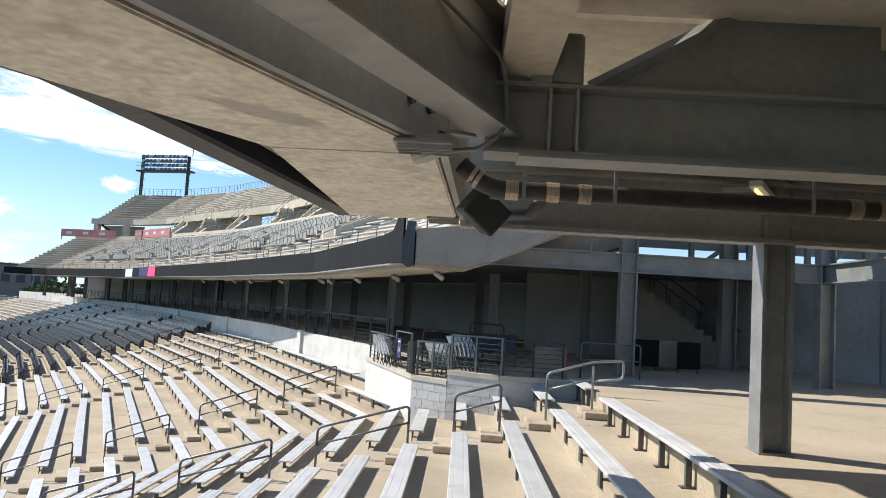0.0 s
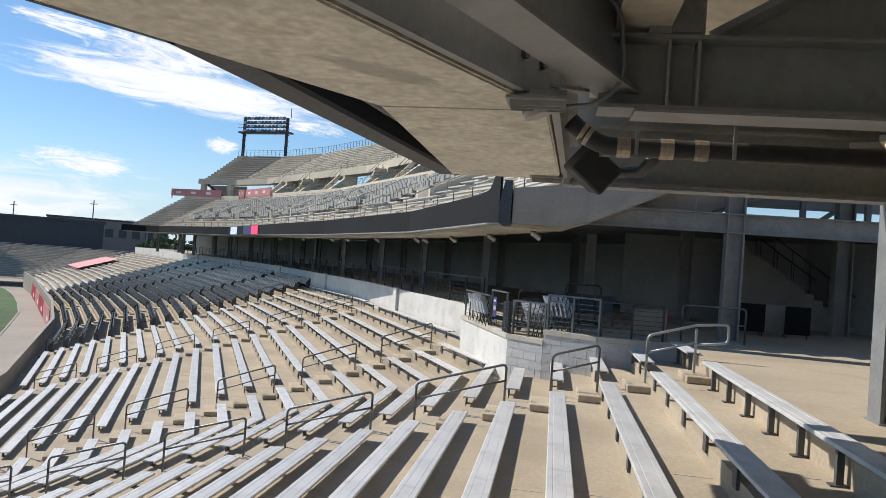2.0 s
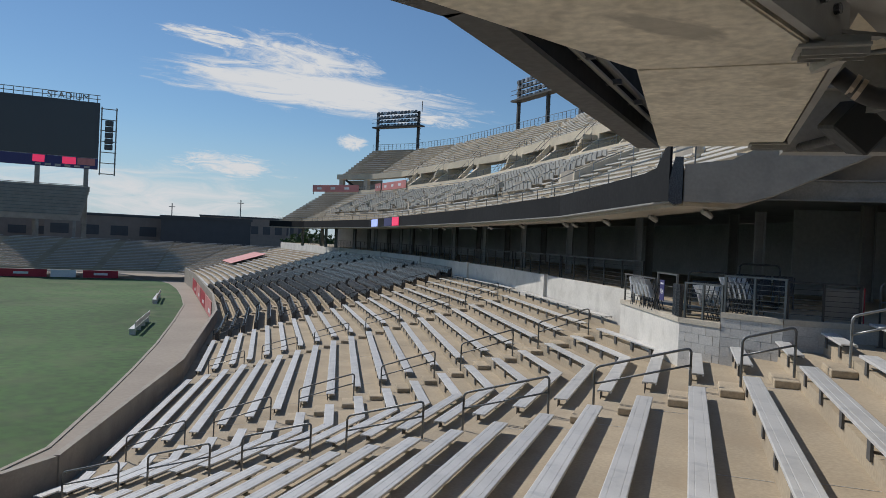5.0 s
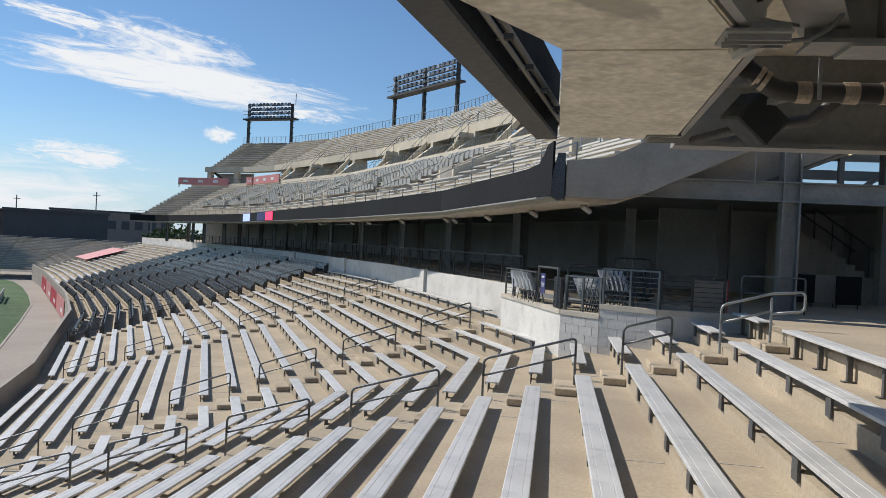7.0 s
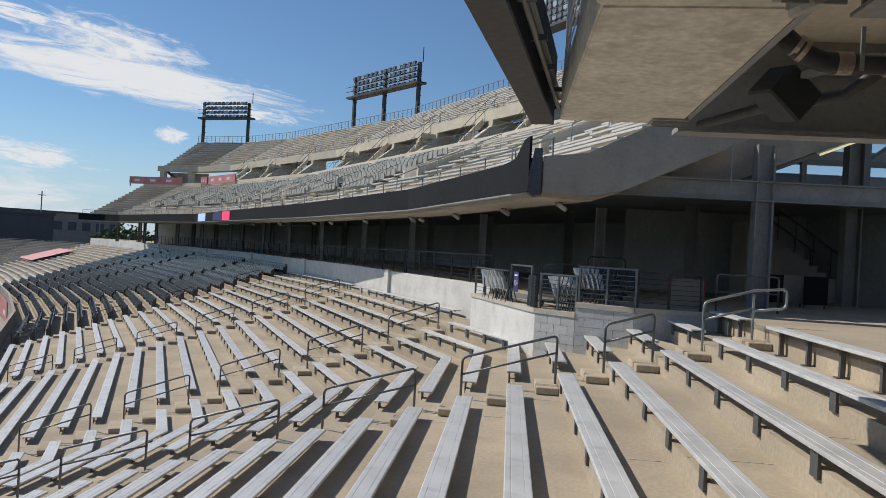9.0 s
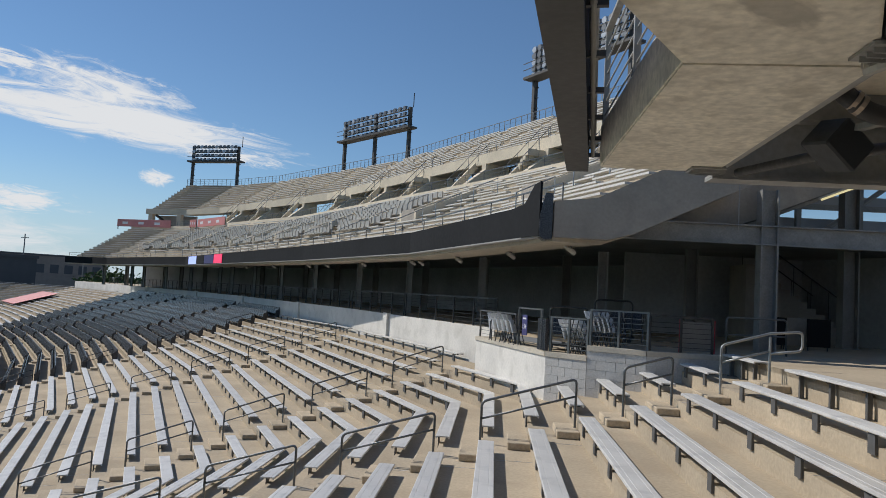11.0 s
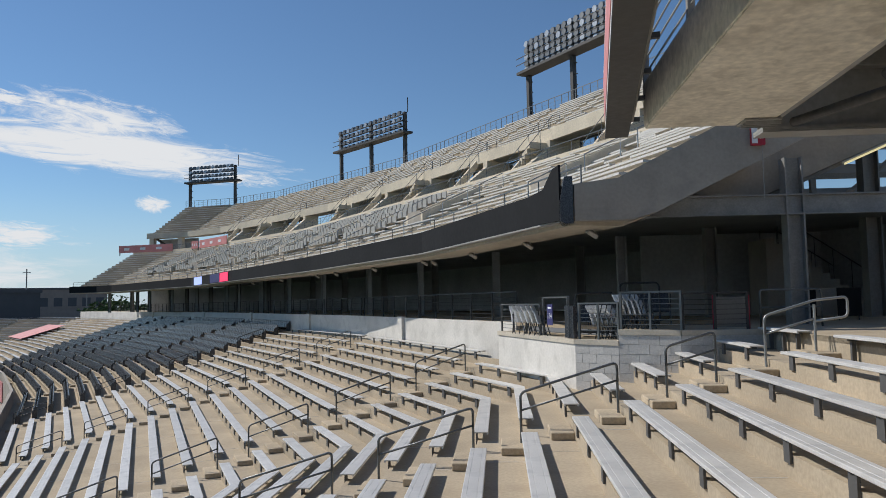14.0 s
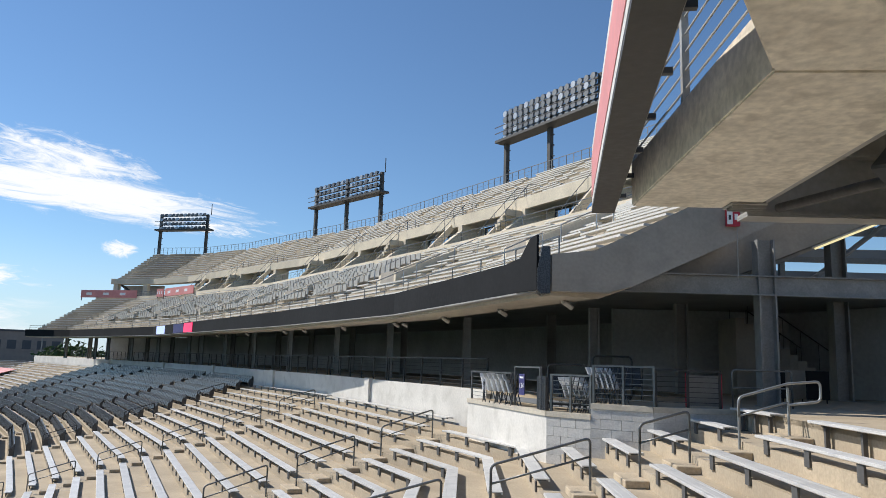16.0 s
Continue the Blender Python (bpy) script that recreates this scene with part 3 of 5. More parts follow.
low_z = lambda i: 2.86 + DR * i
low_u = lambda i: 1.0 + DT * i
prof = [(0.12, 2.12), (1.25, 2.12), (1.9, 2.35), (low_u(LOW_N) + 0.6, low_z(LOW_N) - 1.0), (low_u(LOW_N) + 0.6, low_z(LOW_N))]
for i in range(LOW_N, 0, -1):
    prof += [(low_u(i), low_z(i)), (low_u(i), low_z(i - 1))]
prof += [(0.12, low_z(0))]
sweep("upper_terrace", prof, DECKCON, "stepped pale concrete of the upper deck's lower bank")
prof = [(UU0, UZ0 - 0.5), (UU0 + 1.3, UZ0 - 0.5), (UU0 + UT * UP_N + 0.8, UZ0 + UR * UP_N - 0.9), (UU0 + UT * UP_N + 0.8, UZ0 + UR * UP_N)]
for i in range(UP_N, 0, -1):
    prof += [(UU0 + 0.4 + UT * i, UZ0 + UR * i), (UU0 + 0.4 + UT * i, UZ0 + UR * (i - 1))]
prof += [(UU0, UZ0)]
sweep("upper_terrace_top", prof, DECKCON, "stepped pale concrete of the upper deck's top bank")
sweep("fascia", [(-0.06, 2.24), (0.11, 2.24), (0.11, 2.93), (-0.06, 2.93)], CHARCOAL, "charcoal fascia board along the deck edge", cat="fascia")
sweep("trim", [(-0.10, 2.20), (0.118, 2.20), (0.118, 2.236), (-0.10, 2.236)], FLANGE, "grey metal strip under the fascia", cat="trim")
sweep("wall_back_low", [(low_u(LOW_N) + 0.62, low_z(LOW_N) - 0.1), (low_u(LOW_N) + 0.8, low_z(LOW_N) - 0.1), (low_u(LOW_N) + 0.8, low_z(LOW_N) + 0.55), (low_u(LOW_N) + 0.62, low_z(LOW_N) + 0.55)], PANEL, "pale concrete parapet behind the lower bank", cat="wall")
sweep("wall_club", [(13.9, 6.0), (14.1, 6.0), (14.1, 7.36), (13.9, 7.36)], DARKWALL, "dark set-back wall of the upper concourse", cat="wall")
sweep("wall_parapet", [(UU0 - 0.25, UZ0 - 0.55), (UU0 - 0.02, UZ0 - 0.55), (UU0 - 0.02, UZ0 + 0.12), (UU0 - 0.25, UZ0 + 0.12)], PANEL, "pale concrete parapet of the top bank", cat="wall")


def deck_stuff(name, boxes, material, label, category):
    vs, fs = [], []
    for seg, s0, s1, u0, u1, z0, z1 in boxes:
        i = len(vs)
        for z in (z0, z1):
            for s, u in ((s0, u0), (s1, u0), (s1, u1), (s0, u1)):
                vs.append(tuple(deck.at(seg, s, u, z)))
        for f in ((3, 2, 1, 0), (4, 5, 6, 7), (0, 1, 5, 4), (1, 2, 6, 5), (2, 3, 7, 6), (3, 0, 4, 7)):
            fs.append(tuple(i + q for q in f))
    ob = soup(name, vs, fs, material)
    return tagged(ob, label, category, kind="stuff")


rng = random.Random(4)
bench_boxes, seat_boxes = [], []
for seg in range(len(deck.a)):
    for i in range(LOW_N):
        u = low_u(i) + 0.20
        s, e = deck.start(seg, u), deck.end(seg, u)
        while s < e - 0.5:
            nx = min(s + (5.2 if rng.random() < 0.8 else 3.0), e)
            if seg in (2, 3) and 3 <= i <= 10:
                q = s
                while q < nx - 0.9:
                    seat_boxes.append((seg, q, q + 0.42, u, u + 0.32, low_z(i) + 0.40, low_z(i) + 0.45))
                    seat_boxes.append((seg, q, q + 0.42, u + 0.30, u + 0.36, low_z(i) + 0.42, low_z(i) + 0.80))
                    q += 0.54
            else:
                bench_boxes.append((seg, s, nx - 0.7, u, u + 0.24, low_z(i) + 0.34, low_z(i) + 0.395))
            s = nx + 0.25
    for i in range(UP_N):
        u = UU0 + 0.45 + UT * i + 0.20
        s, e = deck.start(seg, u), deck.end(seg, u)
        while s < e - 0.5:
            nx = min(s + 5.0 + rng.random() * 1.5, e)
            bench_boxes.append((seg, s, nx - 0.8, u, u + 0.24, UZ0 + UR * i + 0.34, UZ0 + UR * i + 0.40))
            s = nx + 0.25
deck_stuff("upper_benches", bench_boxes, PALEPLANK, "rows of pale aluminium benches on the upper deck", "benches")
deck_stuff("upper_seats", seat_boxes, LAMPGREY, "block of grey folding seats on the upper deck", "seats")

# piers, stair flanks and windows of the upper concourse
vomit = []
for seg in range(len(deck.a)):
    e = (deck.p[seg + 1] - deck.p[seg]).length
    s = 3.0
    while s < e - 2.0:
        vomit.append((seg, s))
        s += 7.0


def flank(seg, s):
    bm = bmesh.new()
    w = 0.45
    pts = [(10.3, 6.4), (13.85, 6.4), (13.85, UZ0 - 0.52), (12.4, UZ0 - 0.52), (12.4, UZ0 - 0.9), (10.3, 7.2)]
    a, b = [], []
    for u, z in pts:
        a.append(bm.verts.new(deck.at(seg, s, u, z)))
        b.append(bm.verts.new(deck.at(seg, s + w, u, z)))
    bm.faces.new(a)
    bm.faces.new(b[::-1])
    for i in range(len(pts)):
        j = (i + 1) % len(pts)
        bm.faces.new((a[i], b[i], b[j], a[j]))
    return bm


for n, (seg, s) in enumerate(vomit):
    th = empty("stair_flank", deck.at(seg, s, 12.2, 6.9), deck.a[seg])
    th_inv = th.matrix_basis.inverted()
    for nm, bm in (("side_wall", flank(seg, s)),):
        bm.transform(th_inv)
        part(nm, bm, PANEL, th)
    for i in range(9):
        bm = bmesh.new()
        box(bm, -0.9, 0.3, 0.30 + 0.26 * i, 0.57 + 0.26 * i, 2.2 - 0.24 * i - 0.35, 2.2 - 0.24 * i)
        if n % 2 == 0:
            part("step", bm, PANEL, th)
        else:
            bm.free()
    for y in (0.25, 1.35):
        bm = tube(bmesh.new(), [(-2.0, y, 0.75), (-1.7, y, 1.2), (0.6, y, 3.75), (1.1, y, 3.85), (1.1, y, 3.0)], 0.018, 6)
        part("stair_rail", bm, RAIL, th)
        for i in range(4):
            part("baluster", tube(bmesh.new(), [(-1.6 + 0.68 * i, y, 0.3 + 0.75 * i), (-1.6 + 0.68 * i, y, 1.3 + 0.75 * i)], 0.014, 6), RAIL, th)
    bm = bmesh.new()
    extrude_profile(bm, [(-1.9, -0.1), (-1.5, -0.1), (0.5, 2.35), (0.5, 2.8), (-1.9, 0.3)], Matrix.Translation((0, 1.25, 0)), Matrix.Translation((0, 1.42, 0)))
    part("stringer", bm, PANEL, th)
    tagged(th, "pale concrete stair flank of the upper concourse", "stair", "upper concourse stairs")
    win = empty("window_band", deck.at(seg, s + 1.2, 13.85, 7.45), deck.a[seg])
    bm = bmesh.new()
    for z0, z1 in ((-0.1, 0.0), (1.65, 1.75)):
        box(bm, -0.05, 0.03, 0, 5.0, z0, z1)
    for i in range(5):
        box(bm, -0.05, 0.03, 1.22 * i, 1.22 * i + 0.12, 0.0, 1.65)
    wf = part("window_frame", bm, TOWER, win)
    for i in range(4):
        part("pane", box(bmesh.new(), -0.02, 0.0, 0.12 + 1.22 * i, 1.22 + 1.22 * i, 0.0, 1.65), GLASS, wf)
    part("pier", box(bmesh.new(), -0.08, 0.2, 5.0, 5.75, -0.1, 1.75), PANEL, win)
    tagged(win, "dark-framed concourse window reflecting the sky", "window", "upper concourse windows")
    vw = empty("vomitory_wall", deck.at(seg, s + 4.2, low_u(4), low_z(4)), deck.a[seg])
    for dy in (0, 1.6):
        bm = bmesh.new()
        pr = [(0, -0.3), (3.1, 1.2), (3.1, 1.95), (0, 0.6)]
        extrude_profile(bm, pr, Matrix.Translation((0, dy, 0)), Matrix.Translation((0, dy + 0.2, 0)))
        part("flank_wall", bm, PANEL, vw)
    part("opening_wall", box(bmesh.new(), 0, 0.15, 0.21, 1.59, -0.3, 0.7), GREYCON, vw)
    tagged(vw, "concrete walls round a stair opening between bench rows", "vomitory", "upper deck openings")

# support under the end of the top bank
ef = empty("deck_support", deck.at(5, 3.0, 12.9, low_z(LOW_N)), deck.a[5])
for x, y in ((0.0, 0.0), (4.2, 0.0), (0.0, -4.2)):
    part("column", box(bmesh.new(), x - 0.3, x + 0.3, y - 0.3, y + 0.3, -0.1, UZ0 - 0.5 - low_z(LOW_N)), PANEL, ef)
part("brace", tube(bmesh.new(), [(0.3, -0.4, UZ0 - 0.6 - low_z(LOW_N)), (0.3, -3.6, 0.3)], 0.16, 4), TOWER, ef)
part("back_wall", box(bmesh.new(), 1.6, 1.8, -5.5, 0.2, -0.1, UZ0 - 0.52 - low_z(LOW_N)), DARKWALL, ef)
tagged(ef, "concrete columns and dark brace under the top bank's end", "support")
# rails of the upper deck
pts_top = [deck.at(0, 0, UU0 + UT * UP_N + 0.7)] + [deck.at(i, deck.start(i, UU0 + UT * UP_N + 0.7), UU0 + UT * UP_N + 0.7) for i in range(1, len(deck.a))] + [deck.at(len(deck.a) - 1, END_S, UU0 + UT * UP_N + 0.7)]
for a, b in zip(pts_top, pts_top[1:]):
    guard_rail((a.x, a.y), (b.x, b.y), UZ0 + UR * UP_N, 0.95, "rails at the top of the deck", "tall thin steel railing along the top row", bars=3, metal=CONDUIT, thick=0.02, posts=int((b - a).length / 0.75) + 2)
for u, zb, nm in ((0.4, 2.86, "rails at the deck edge"), (low_u(LOW_N) + 0.72, low_z(LOW_N) + 0.55, "rails behind the lower bank")):
    pp = [deck.at(0, 0.15, u)] + [deck.at(i, deck.start(i, u), u) for i in range(1, len(deck.a))] + [deck.at(len(deck.a) - 1, END_S - 0.1, u)]
    for a, b in zip(pp, pp[1:]):
        guard_rail((a.x, a.y), (b.x, b.y), zb, 0.5, nm, "thin galvanised railing on the upper deck", bars=2, metal=RAIL, thick=0.012, posts=int((b - a).length / 2.0) + 2)
for seg, s in vomit:
    for i0 in (1, 4, 7):
        a, b = deck.at(seg, s + 2.2, low_u(i0), 0), deck.at(seg, s + 2.2, low_u(i0 + 2), 0)
        th = empty("aisle_rail", (a.x, a.y, low_z(i0)), deck.a[seg])
        part("bar", tube(bmesh.new(), [(0, 0, 0), (0, 0, 0.75), (2 * DT, 0, 2 * DR + 0.75), (2 * DT, 0, 2 * DR)], 0.022, 6), RAILGREY, th)
        tagged(th, "small bent galvanised rail in an upper aisle", "handrail", "upper aisle rails")

# end face of the near end: raker beam
rk = empty("raker_beam", (-1.45, 15.45, 2.1))
bm = bmesh.new()
pr = [(0.12, 0.1), (1.25, 0.1), (1.75, 0.24), (9.5, 3.95), (9.5, 5.2), (low_u(0), 0.95), (0.12, 0.85)]
extrude_profile(bm, pr, Matrix.Translation((0, 0, 0)), Matrix.Translation((0, 0.36, 0)))
part("web", bm, GREYCON, rk)
tagged(rk, "grey concrete raker at the open end of the upper deck", "beam")
rk2 = empty("raker_beam", (0, 17.3, 2.8))
bm = bmesh.new()
pr = [(0.2, 0.02), (2.94, 0.02), (6.7, 1.62), (8.6, 2.43), (8.6, 3.7), (0.2, 0.25)]
extrude_profile(bm, pr, Matrix.Translation((0, 0, 0)), Matrix.Translation((0, 0.36, 0)))
part("web", bm, GREYCON, rk2)
part("flange", tube(bmesh.new(), [(2.94, 0.18, -0.01), (8.6, 0.18, 2.40)], 0.07, 4), FLANGE, rk2)
tagged(rk2, "dark shaded raker under the upper deck's end bay", "beam")
ep = empty("fascia_end", (-1.62, 15.42, 2.1))
bm = extrude_profile(bmesh.new(), [(0, 0.10), (0.10, 0.04), (0.26, 0.06), (0.26, 1.0), (0.10, 1.0), (0.0, 0.5)], Matrix.Translation((0, -0.02, 0)), Matrix.Translation((0, 0.5, 0)))
part("box", bm, BLACK, ep)
bm = extrude_profile(bmesh.new(), [(0.02, 0.12), (1.0, 0.14), (1.7, 0.78), (0.75, 0.86), (0.3, 1.22), (0.02, 1.26)], Matrix.Translation((0, -0.03, 0)), Matrix.Translation((0, 0.02, 0)))
bm.transform(pose(0.02, 0.1, 0, 0, 0, 23 + 90))
part("side_panel", bm, CHARCOAL, ep)
tagged(ep, "black end box of the fascia board", "fascia")

# coloured strip on the fascia, far off
sc = empty("ribbon_screen", deck.at(2, 16.2, -0.09, 2.27), deck.a[2])
for y0, y1, m in ((0, 2.9, SCREENW), (2.95, 5.6, CHARCOAL), (5.65, 8.6, NAVY), (8.7, 11.0, SCREENR)):
    part("screen", box(bmesh.new(), -0.03, 0.0, 11.0 - y1, 11.0 - y0, 0, 0.62), m, sc)
tagged(sc, "lit advertising strip in blue and red on the fascia", "screen")

# ---- light towers ----
def light_tower(p, q, base, height, rows_n, cols, legs):
    p, q = Vector((*p, base)), Vector((*q, base))
    d = q - p
    ln = d.length
    ang = math.degrees(math.atan2(d.y, d.x))
    th = empty("light_tower", p, ang)
    bank = height * 0.36
    for i in range(legs):
        x = ln * i / (legs - 1)
        part("leg", box(bmesh.new(), x - 0.15, x + 0.15, -0.17, 0.17, -1.5, height - 0.2), TOWER, th)
        bm = bmesh.new()
        for j in range(int(height / 0.8)):
            box(bm, x + 0.16, x + 0.42, -0.05, 0.05, j * 0.8, j * 0.8 + 0.06)
        part("ladder", bm, TOWER, th)
    part("catwalk", box(bmesh.new(), -0.4, ln + 0.9, -0.9, 0.3, height - bank - 0.35, height - bank - 0.15), TOWER, th)
    for z in (height - bank - 0.15 + 1.0, height - bank + 0.35):
        part("catwalk_rail", box(bmesh.new(), -0.4, ln + 0.9, -0.93, -0.88, z, z + 0.05), TOWER, th)
    for r in range(rows_n):
        z = height - bank + 0.25 + bank * r / max(1, rows_n - 1) * 0.85
        part("cross_arm", box(bmesh.new(), 0.0, ln, -0.06, 0.06, z - 0.35, z - 0.22), TOWER, th)
        for c in range(cols):
            x = ln * (c + 0.5) / cols
            bm = bmesh.new()
            rings = []
            for rr, yy in ((0.08, -0.10), (0.17, -0.22), (0.25, -0.5), (0.22, -0.50)):
                rings.append([bm.verts.new((x + rr * math.cos(2 * math.pi * k / 8), yy, z + rr * math.sin(2 * math.pi * k / 8) - 0.55 * (-yy))) for k in range(8)])
            for a, b in zip(rings, rings[1:]):
                for k in range(8):
                    bm.faces.new((a[k], a[(k + 1) % 8], b[(k + 1) % 8], b[k]))
            bm.faces.new(rings[0])
            bm.faces.new(rings[-1])
            part("floodlight", bm, LAMPPALE if (r * 2 + c) % 4 == 0 else DARKLAMP, th)
    part("mast", tube(bmesh.new(), [(ln + 0.5, 0, height - 0.3), (ln + 0.5, 0, height + 1.2)], 0.05, 6), TOWER, th)
    return tagged(th, "dark steel floodlight tower with banked lamps", "light tower", "floodlight towers")


def on_deck(az, cam_xy, u):
    """The point of the deck's line u that is seen at that compass angle from a place on the ground."""
    best = None
    for seg in range(len(deck.a)):
        s, e = deck.start(seg, u) if seg else -20.0, deck.end(seg, u)
        for i in range(400):
            p = deck.at(seg, s + (e - s) * i / 399, u)
            a = math.degrees(math.atan2(p.x - cam_xy[0], p.y - cam_xy[1]))
            if best is None or abs(a - az) < best[0]:
                best = (abs(a - az), (p.x, p.y))
    return best[1]


TU = UU0 + UT * UP_N + 1.6
TZ = UZ0 + UR * UP_N
C0, C1 = (-1.5, 0.3), (-3.0, 0.9)
TOWERS = (((-24.3, -21.1), C0, 5.9, 4, 12, 2), ((-13.2, -8.3), C0, 6.1, 4, 14, 3), ((2.9, 10.5), C1, 6.5, 5, 16, 3))
for (a0, a1), c, h, rn, cn, lg in TOWERS:
    ends = [on_deck(a0, c, TU), on_deck(a1, c, TU)]
    light_tower(*ends, TZ, h, rn, cn, lg)

# ---- concourse under the far deck ----
q_line = [deck.at(0, -1.0, 13.0)] + [deck.at(i, deck.start(i, 13.0), 13.0) for i in range(1, len(deck.a))] + [deck.at(len(deck.a) - 1, END_S, 13.0)]
for a, b in zip(q_line, q_line[1:]):
    wall_run("wall_concourse", (a.x, a.y), (b.x, b.y), 0.0, 2.75, 0.25, DARKWALL, "dark painted wall at the back of the concourse")
slab_pts = [deck.at(0, 1.2, 4.6)] + [deck.at(i, deck.start(i, 4.6), 4.6) for i in range(1, len(deck.a))] + [deck.at(len(deck.a) - 1, END_S, 4.6), deck.at(len(deck.a) - 1, END_S, 13.3)] + [deck.at(i, deck.start(i, 13.3), 13.3) for i in range(len(deck.a) - 1, 0, -1)] + [deck.at(0, 1.2, 13.3)]
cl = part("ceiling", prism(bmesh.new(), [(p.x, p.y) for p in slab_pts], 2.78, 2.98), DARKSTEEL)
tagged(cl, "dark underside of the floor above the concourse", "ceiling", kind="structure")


def h_column(x, y, z0, z1, w, material, label, group, rz=0.0):
    th = empty("column", (x, y, z0), rz)
    h = z1 - z0
    part("web", box(bmesh.new(), -w / 2 + 0.02, w / 2 - 0.02, -0.012, 0.012, 0.02, h), material, th)
    for s in (-1, 1):
        part("flange", box(bmesh.new(), s * w / 2 - 0.018, s * w / 2 + 0.018, -w / 2, w / 2, 0.02, h), material, th)
    part("base_plate", box(bmesh.new(), -w * 0.62, w * 0.62, -w * 0.62, w * 0.62, 0, 0.02), material, th)
    return tagged(th, label, "column", group)


h_column(3.02, 8.0, 0, 2.95, 0.29, GALV, "galvanised steel column standing on the concourse", "steel columns")
h_column(3.48, 16.9, 0, 3.6, 0.34, GALV, "galvanised steel column standing on the concourse", "steel columns")
h_column(7.95, 16.9, 0, 5.2, 0.31, GALV, "galvanised steel column standing on the concourse", "steel columns")
h_column(7.6, 22.0, 0, 6.5, 0.40, DARKSTEEL, "dark steel column deep in the concourse", "dark columns")
h_column(12.3, 22.0, 0, 6.5, 0.40, DARKSTEEL, "dark steel column deep in the concourse", "dark columns")
for seg in range(len(deck.a)):
    e = (deck.p[seg + 1] - deck.p[seg]).length
    s = 4.5 if seg == 0 else 0.8
    while s < e:
        p = deck.at(seg, s + 0.7, 4.5 if seg == 0 else 3.7)
        h_column(p.x, p.y, 0, 2.42, 0.24, GALV, "galvanised steel column under the deck edge", "columns under the deck")
        p = deck.at(seg, s + 1.2, 8.0)
        h_column(p.x, p.y, 0, 2.78, 0.32, DARKSTEEL, "dark steel column deep in the concourse", "dark columns")
        s += 6.6

bms = empty("cross_beam", (0, 0, 0))
part("beam", ibeam(bmesh.new(), (-0.6, 16.75, 2.36), (8.0, 16.9, 2.36), 0.44, 0.22), GALV, bms)
tagged(bms, "galvanised steel beam between the concourse columns", "beam", "steel beams")
b2 = empty("cross_beam", (0, 0, 0))
part("beam", ibeam(bmesh.new(), (7.9, 9.0, 2.36), (7.9, 16.9, 2.36), 0.44, 0.22), GALV, b2)
tagged(b2, "galvanised steel beam between the concourse columns", "beam", "steel beams")

# concrete stair in the concourse
stair = empty("stair", (7.0, 24.0, 0))
for i in range(13):
    part("step", box(bmesh.new(), 1.932 - 0.27 * (i + 1), 1.93 - 0.27 * i, 0, 1.6, 0.0, 0.185 * (i + 1)), GREYCON, stair)
for y in (0.03, 1.57):
    part("stair_rail", tube(bmesh.new(), [(2.1, y, 0.9), (2.1 - 0.27 * 12, y, 0.9 + 0.185 * 12)], 0.02, 6), DARKRAIL, stair)
    for i in range(0, 13, 2):
        part("baluster", tube(bmesh.new(), [(2.05 - 0.27 * i, y, 0.185 * i), (2.05 - 0.27 * i, y, 0.9 + 0.185 * i)], 0.012, 6), DARKRAIL, stair)
tagged(stair, "grey concrete stair with dark rails in the shaded concourse", "stair")

wall_run("wall_east", (11.0, -8.0), (11.0, 26.0), 0, 3.2, 0.25, DARKWALL, "dark brown concourse wall")
wall_run("wall_north", (2.0, 26.0), (11.2, 26.0), 0, 2.75, 0.25, DARKWALL, "dark concourse back wall")
wall_run("wall_south", (2.16, -8.0), (11.2, -8.0), 0, 3.2, 0.25, DARKWALL, "dark concourse end wall")

# open facade with posts, braces and pale louvres above the concourse
fac = empty("louvre_screen", (3.6, 25.5, 2.8))
for i in range(7):
    part("post", box(bmesh.new(), 2.0 * i - 0.08, 2.0 * i + 0.08, 0, 0.2, 0, 6.0), DARKSTEEL, fac)
for i in range(3):
    part("brace", tube(bmesh.new(), [(4.0 * i, 0.1, 0.3), (4.0 * i + 4.0, 0.1, 3.4)], 0.09, 6), DARKSTEEL, fac)
for j in range(7):
    part("louvre", box(bmesh.new(), -0.5, 12.5, 0.5, 0.62, 0.3 + 0.8 * j, 0.62 + 0.8 * j), PALEDIST, fac)
for j in range(3):
    part("girt", box(bmesh.new(), -0.5, 12.5, 0.22, 0.36, 0.1 + 1.6 * j, 0.28 + 1.6 * j), DARKSTEEL, fac)
tagged(fac, "open steel frame with pale louvres against the sky", "screen")

# ---- near deck overhead: slab, fascia, steel ----
NZ = 2.2
slab_front = [(-1.5, 7.6), (-1.5, 4.45), (-4.35, -0.4), (-9.2, -7.4)]
slab_back = [(-8.1, -8.2), (-3.15, -1.2), (-0.48, 4.4), (-0.38, 7.6)]
near_slab = empty("deck_slab", (0, 0, 0))
segs = [([slab_front[0], slab_front[1], slab_back[2], slab_back[3]]), ([slab_front[1], slab_front[2], slab_back[1], slab_back[2]]), ([slab_front[2], slab_front[3], slab_back[0], slab_back[1]])]
for i, pl in enumerate(segs):
    c = [sum(p[0] for p in pl) / 4, sum(p[1] for p in pl) / 4]
    bm = prism(bmesh.new(), [(p[0] + (c[0] - p[0]) * 0.002, p[1] + (c[1] - p[1]) * 0.002) for p in pl], NZ, NZ + 0.42)
    bmesh.ops.bevel(bm, geom=[e for e in bm.edges], offset=0.012, segments=2, affect="EDGES")
    part("panel", bm, SOFFIT, near_slab)
tagged(near_slab, "stained pale concrete slab of the deck overhead", "slab")


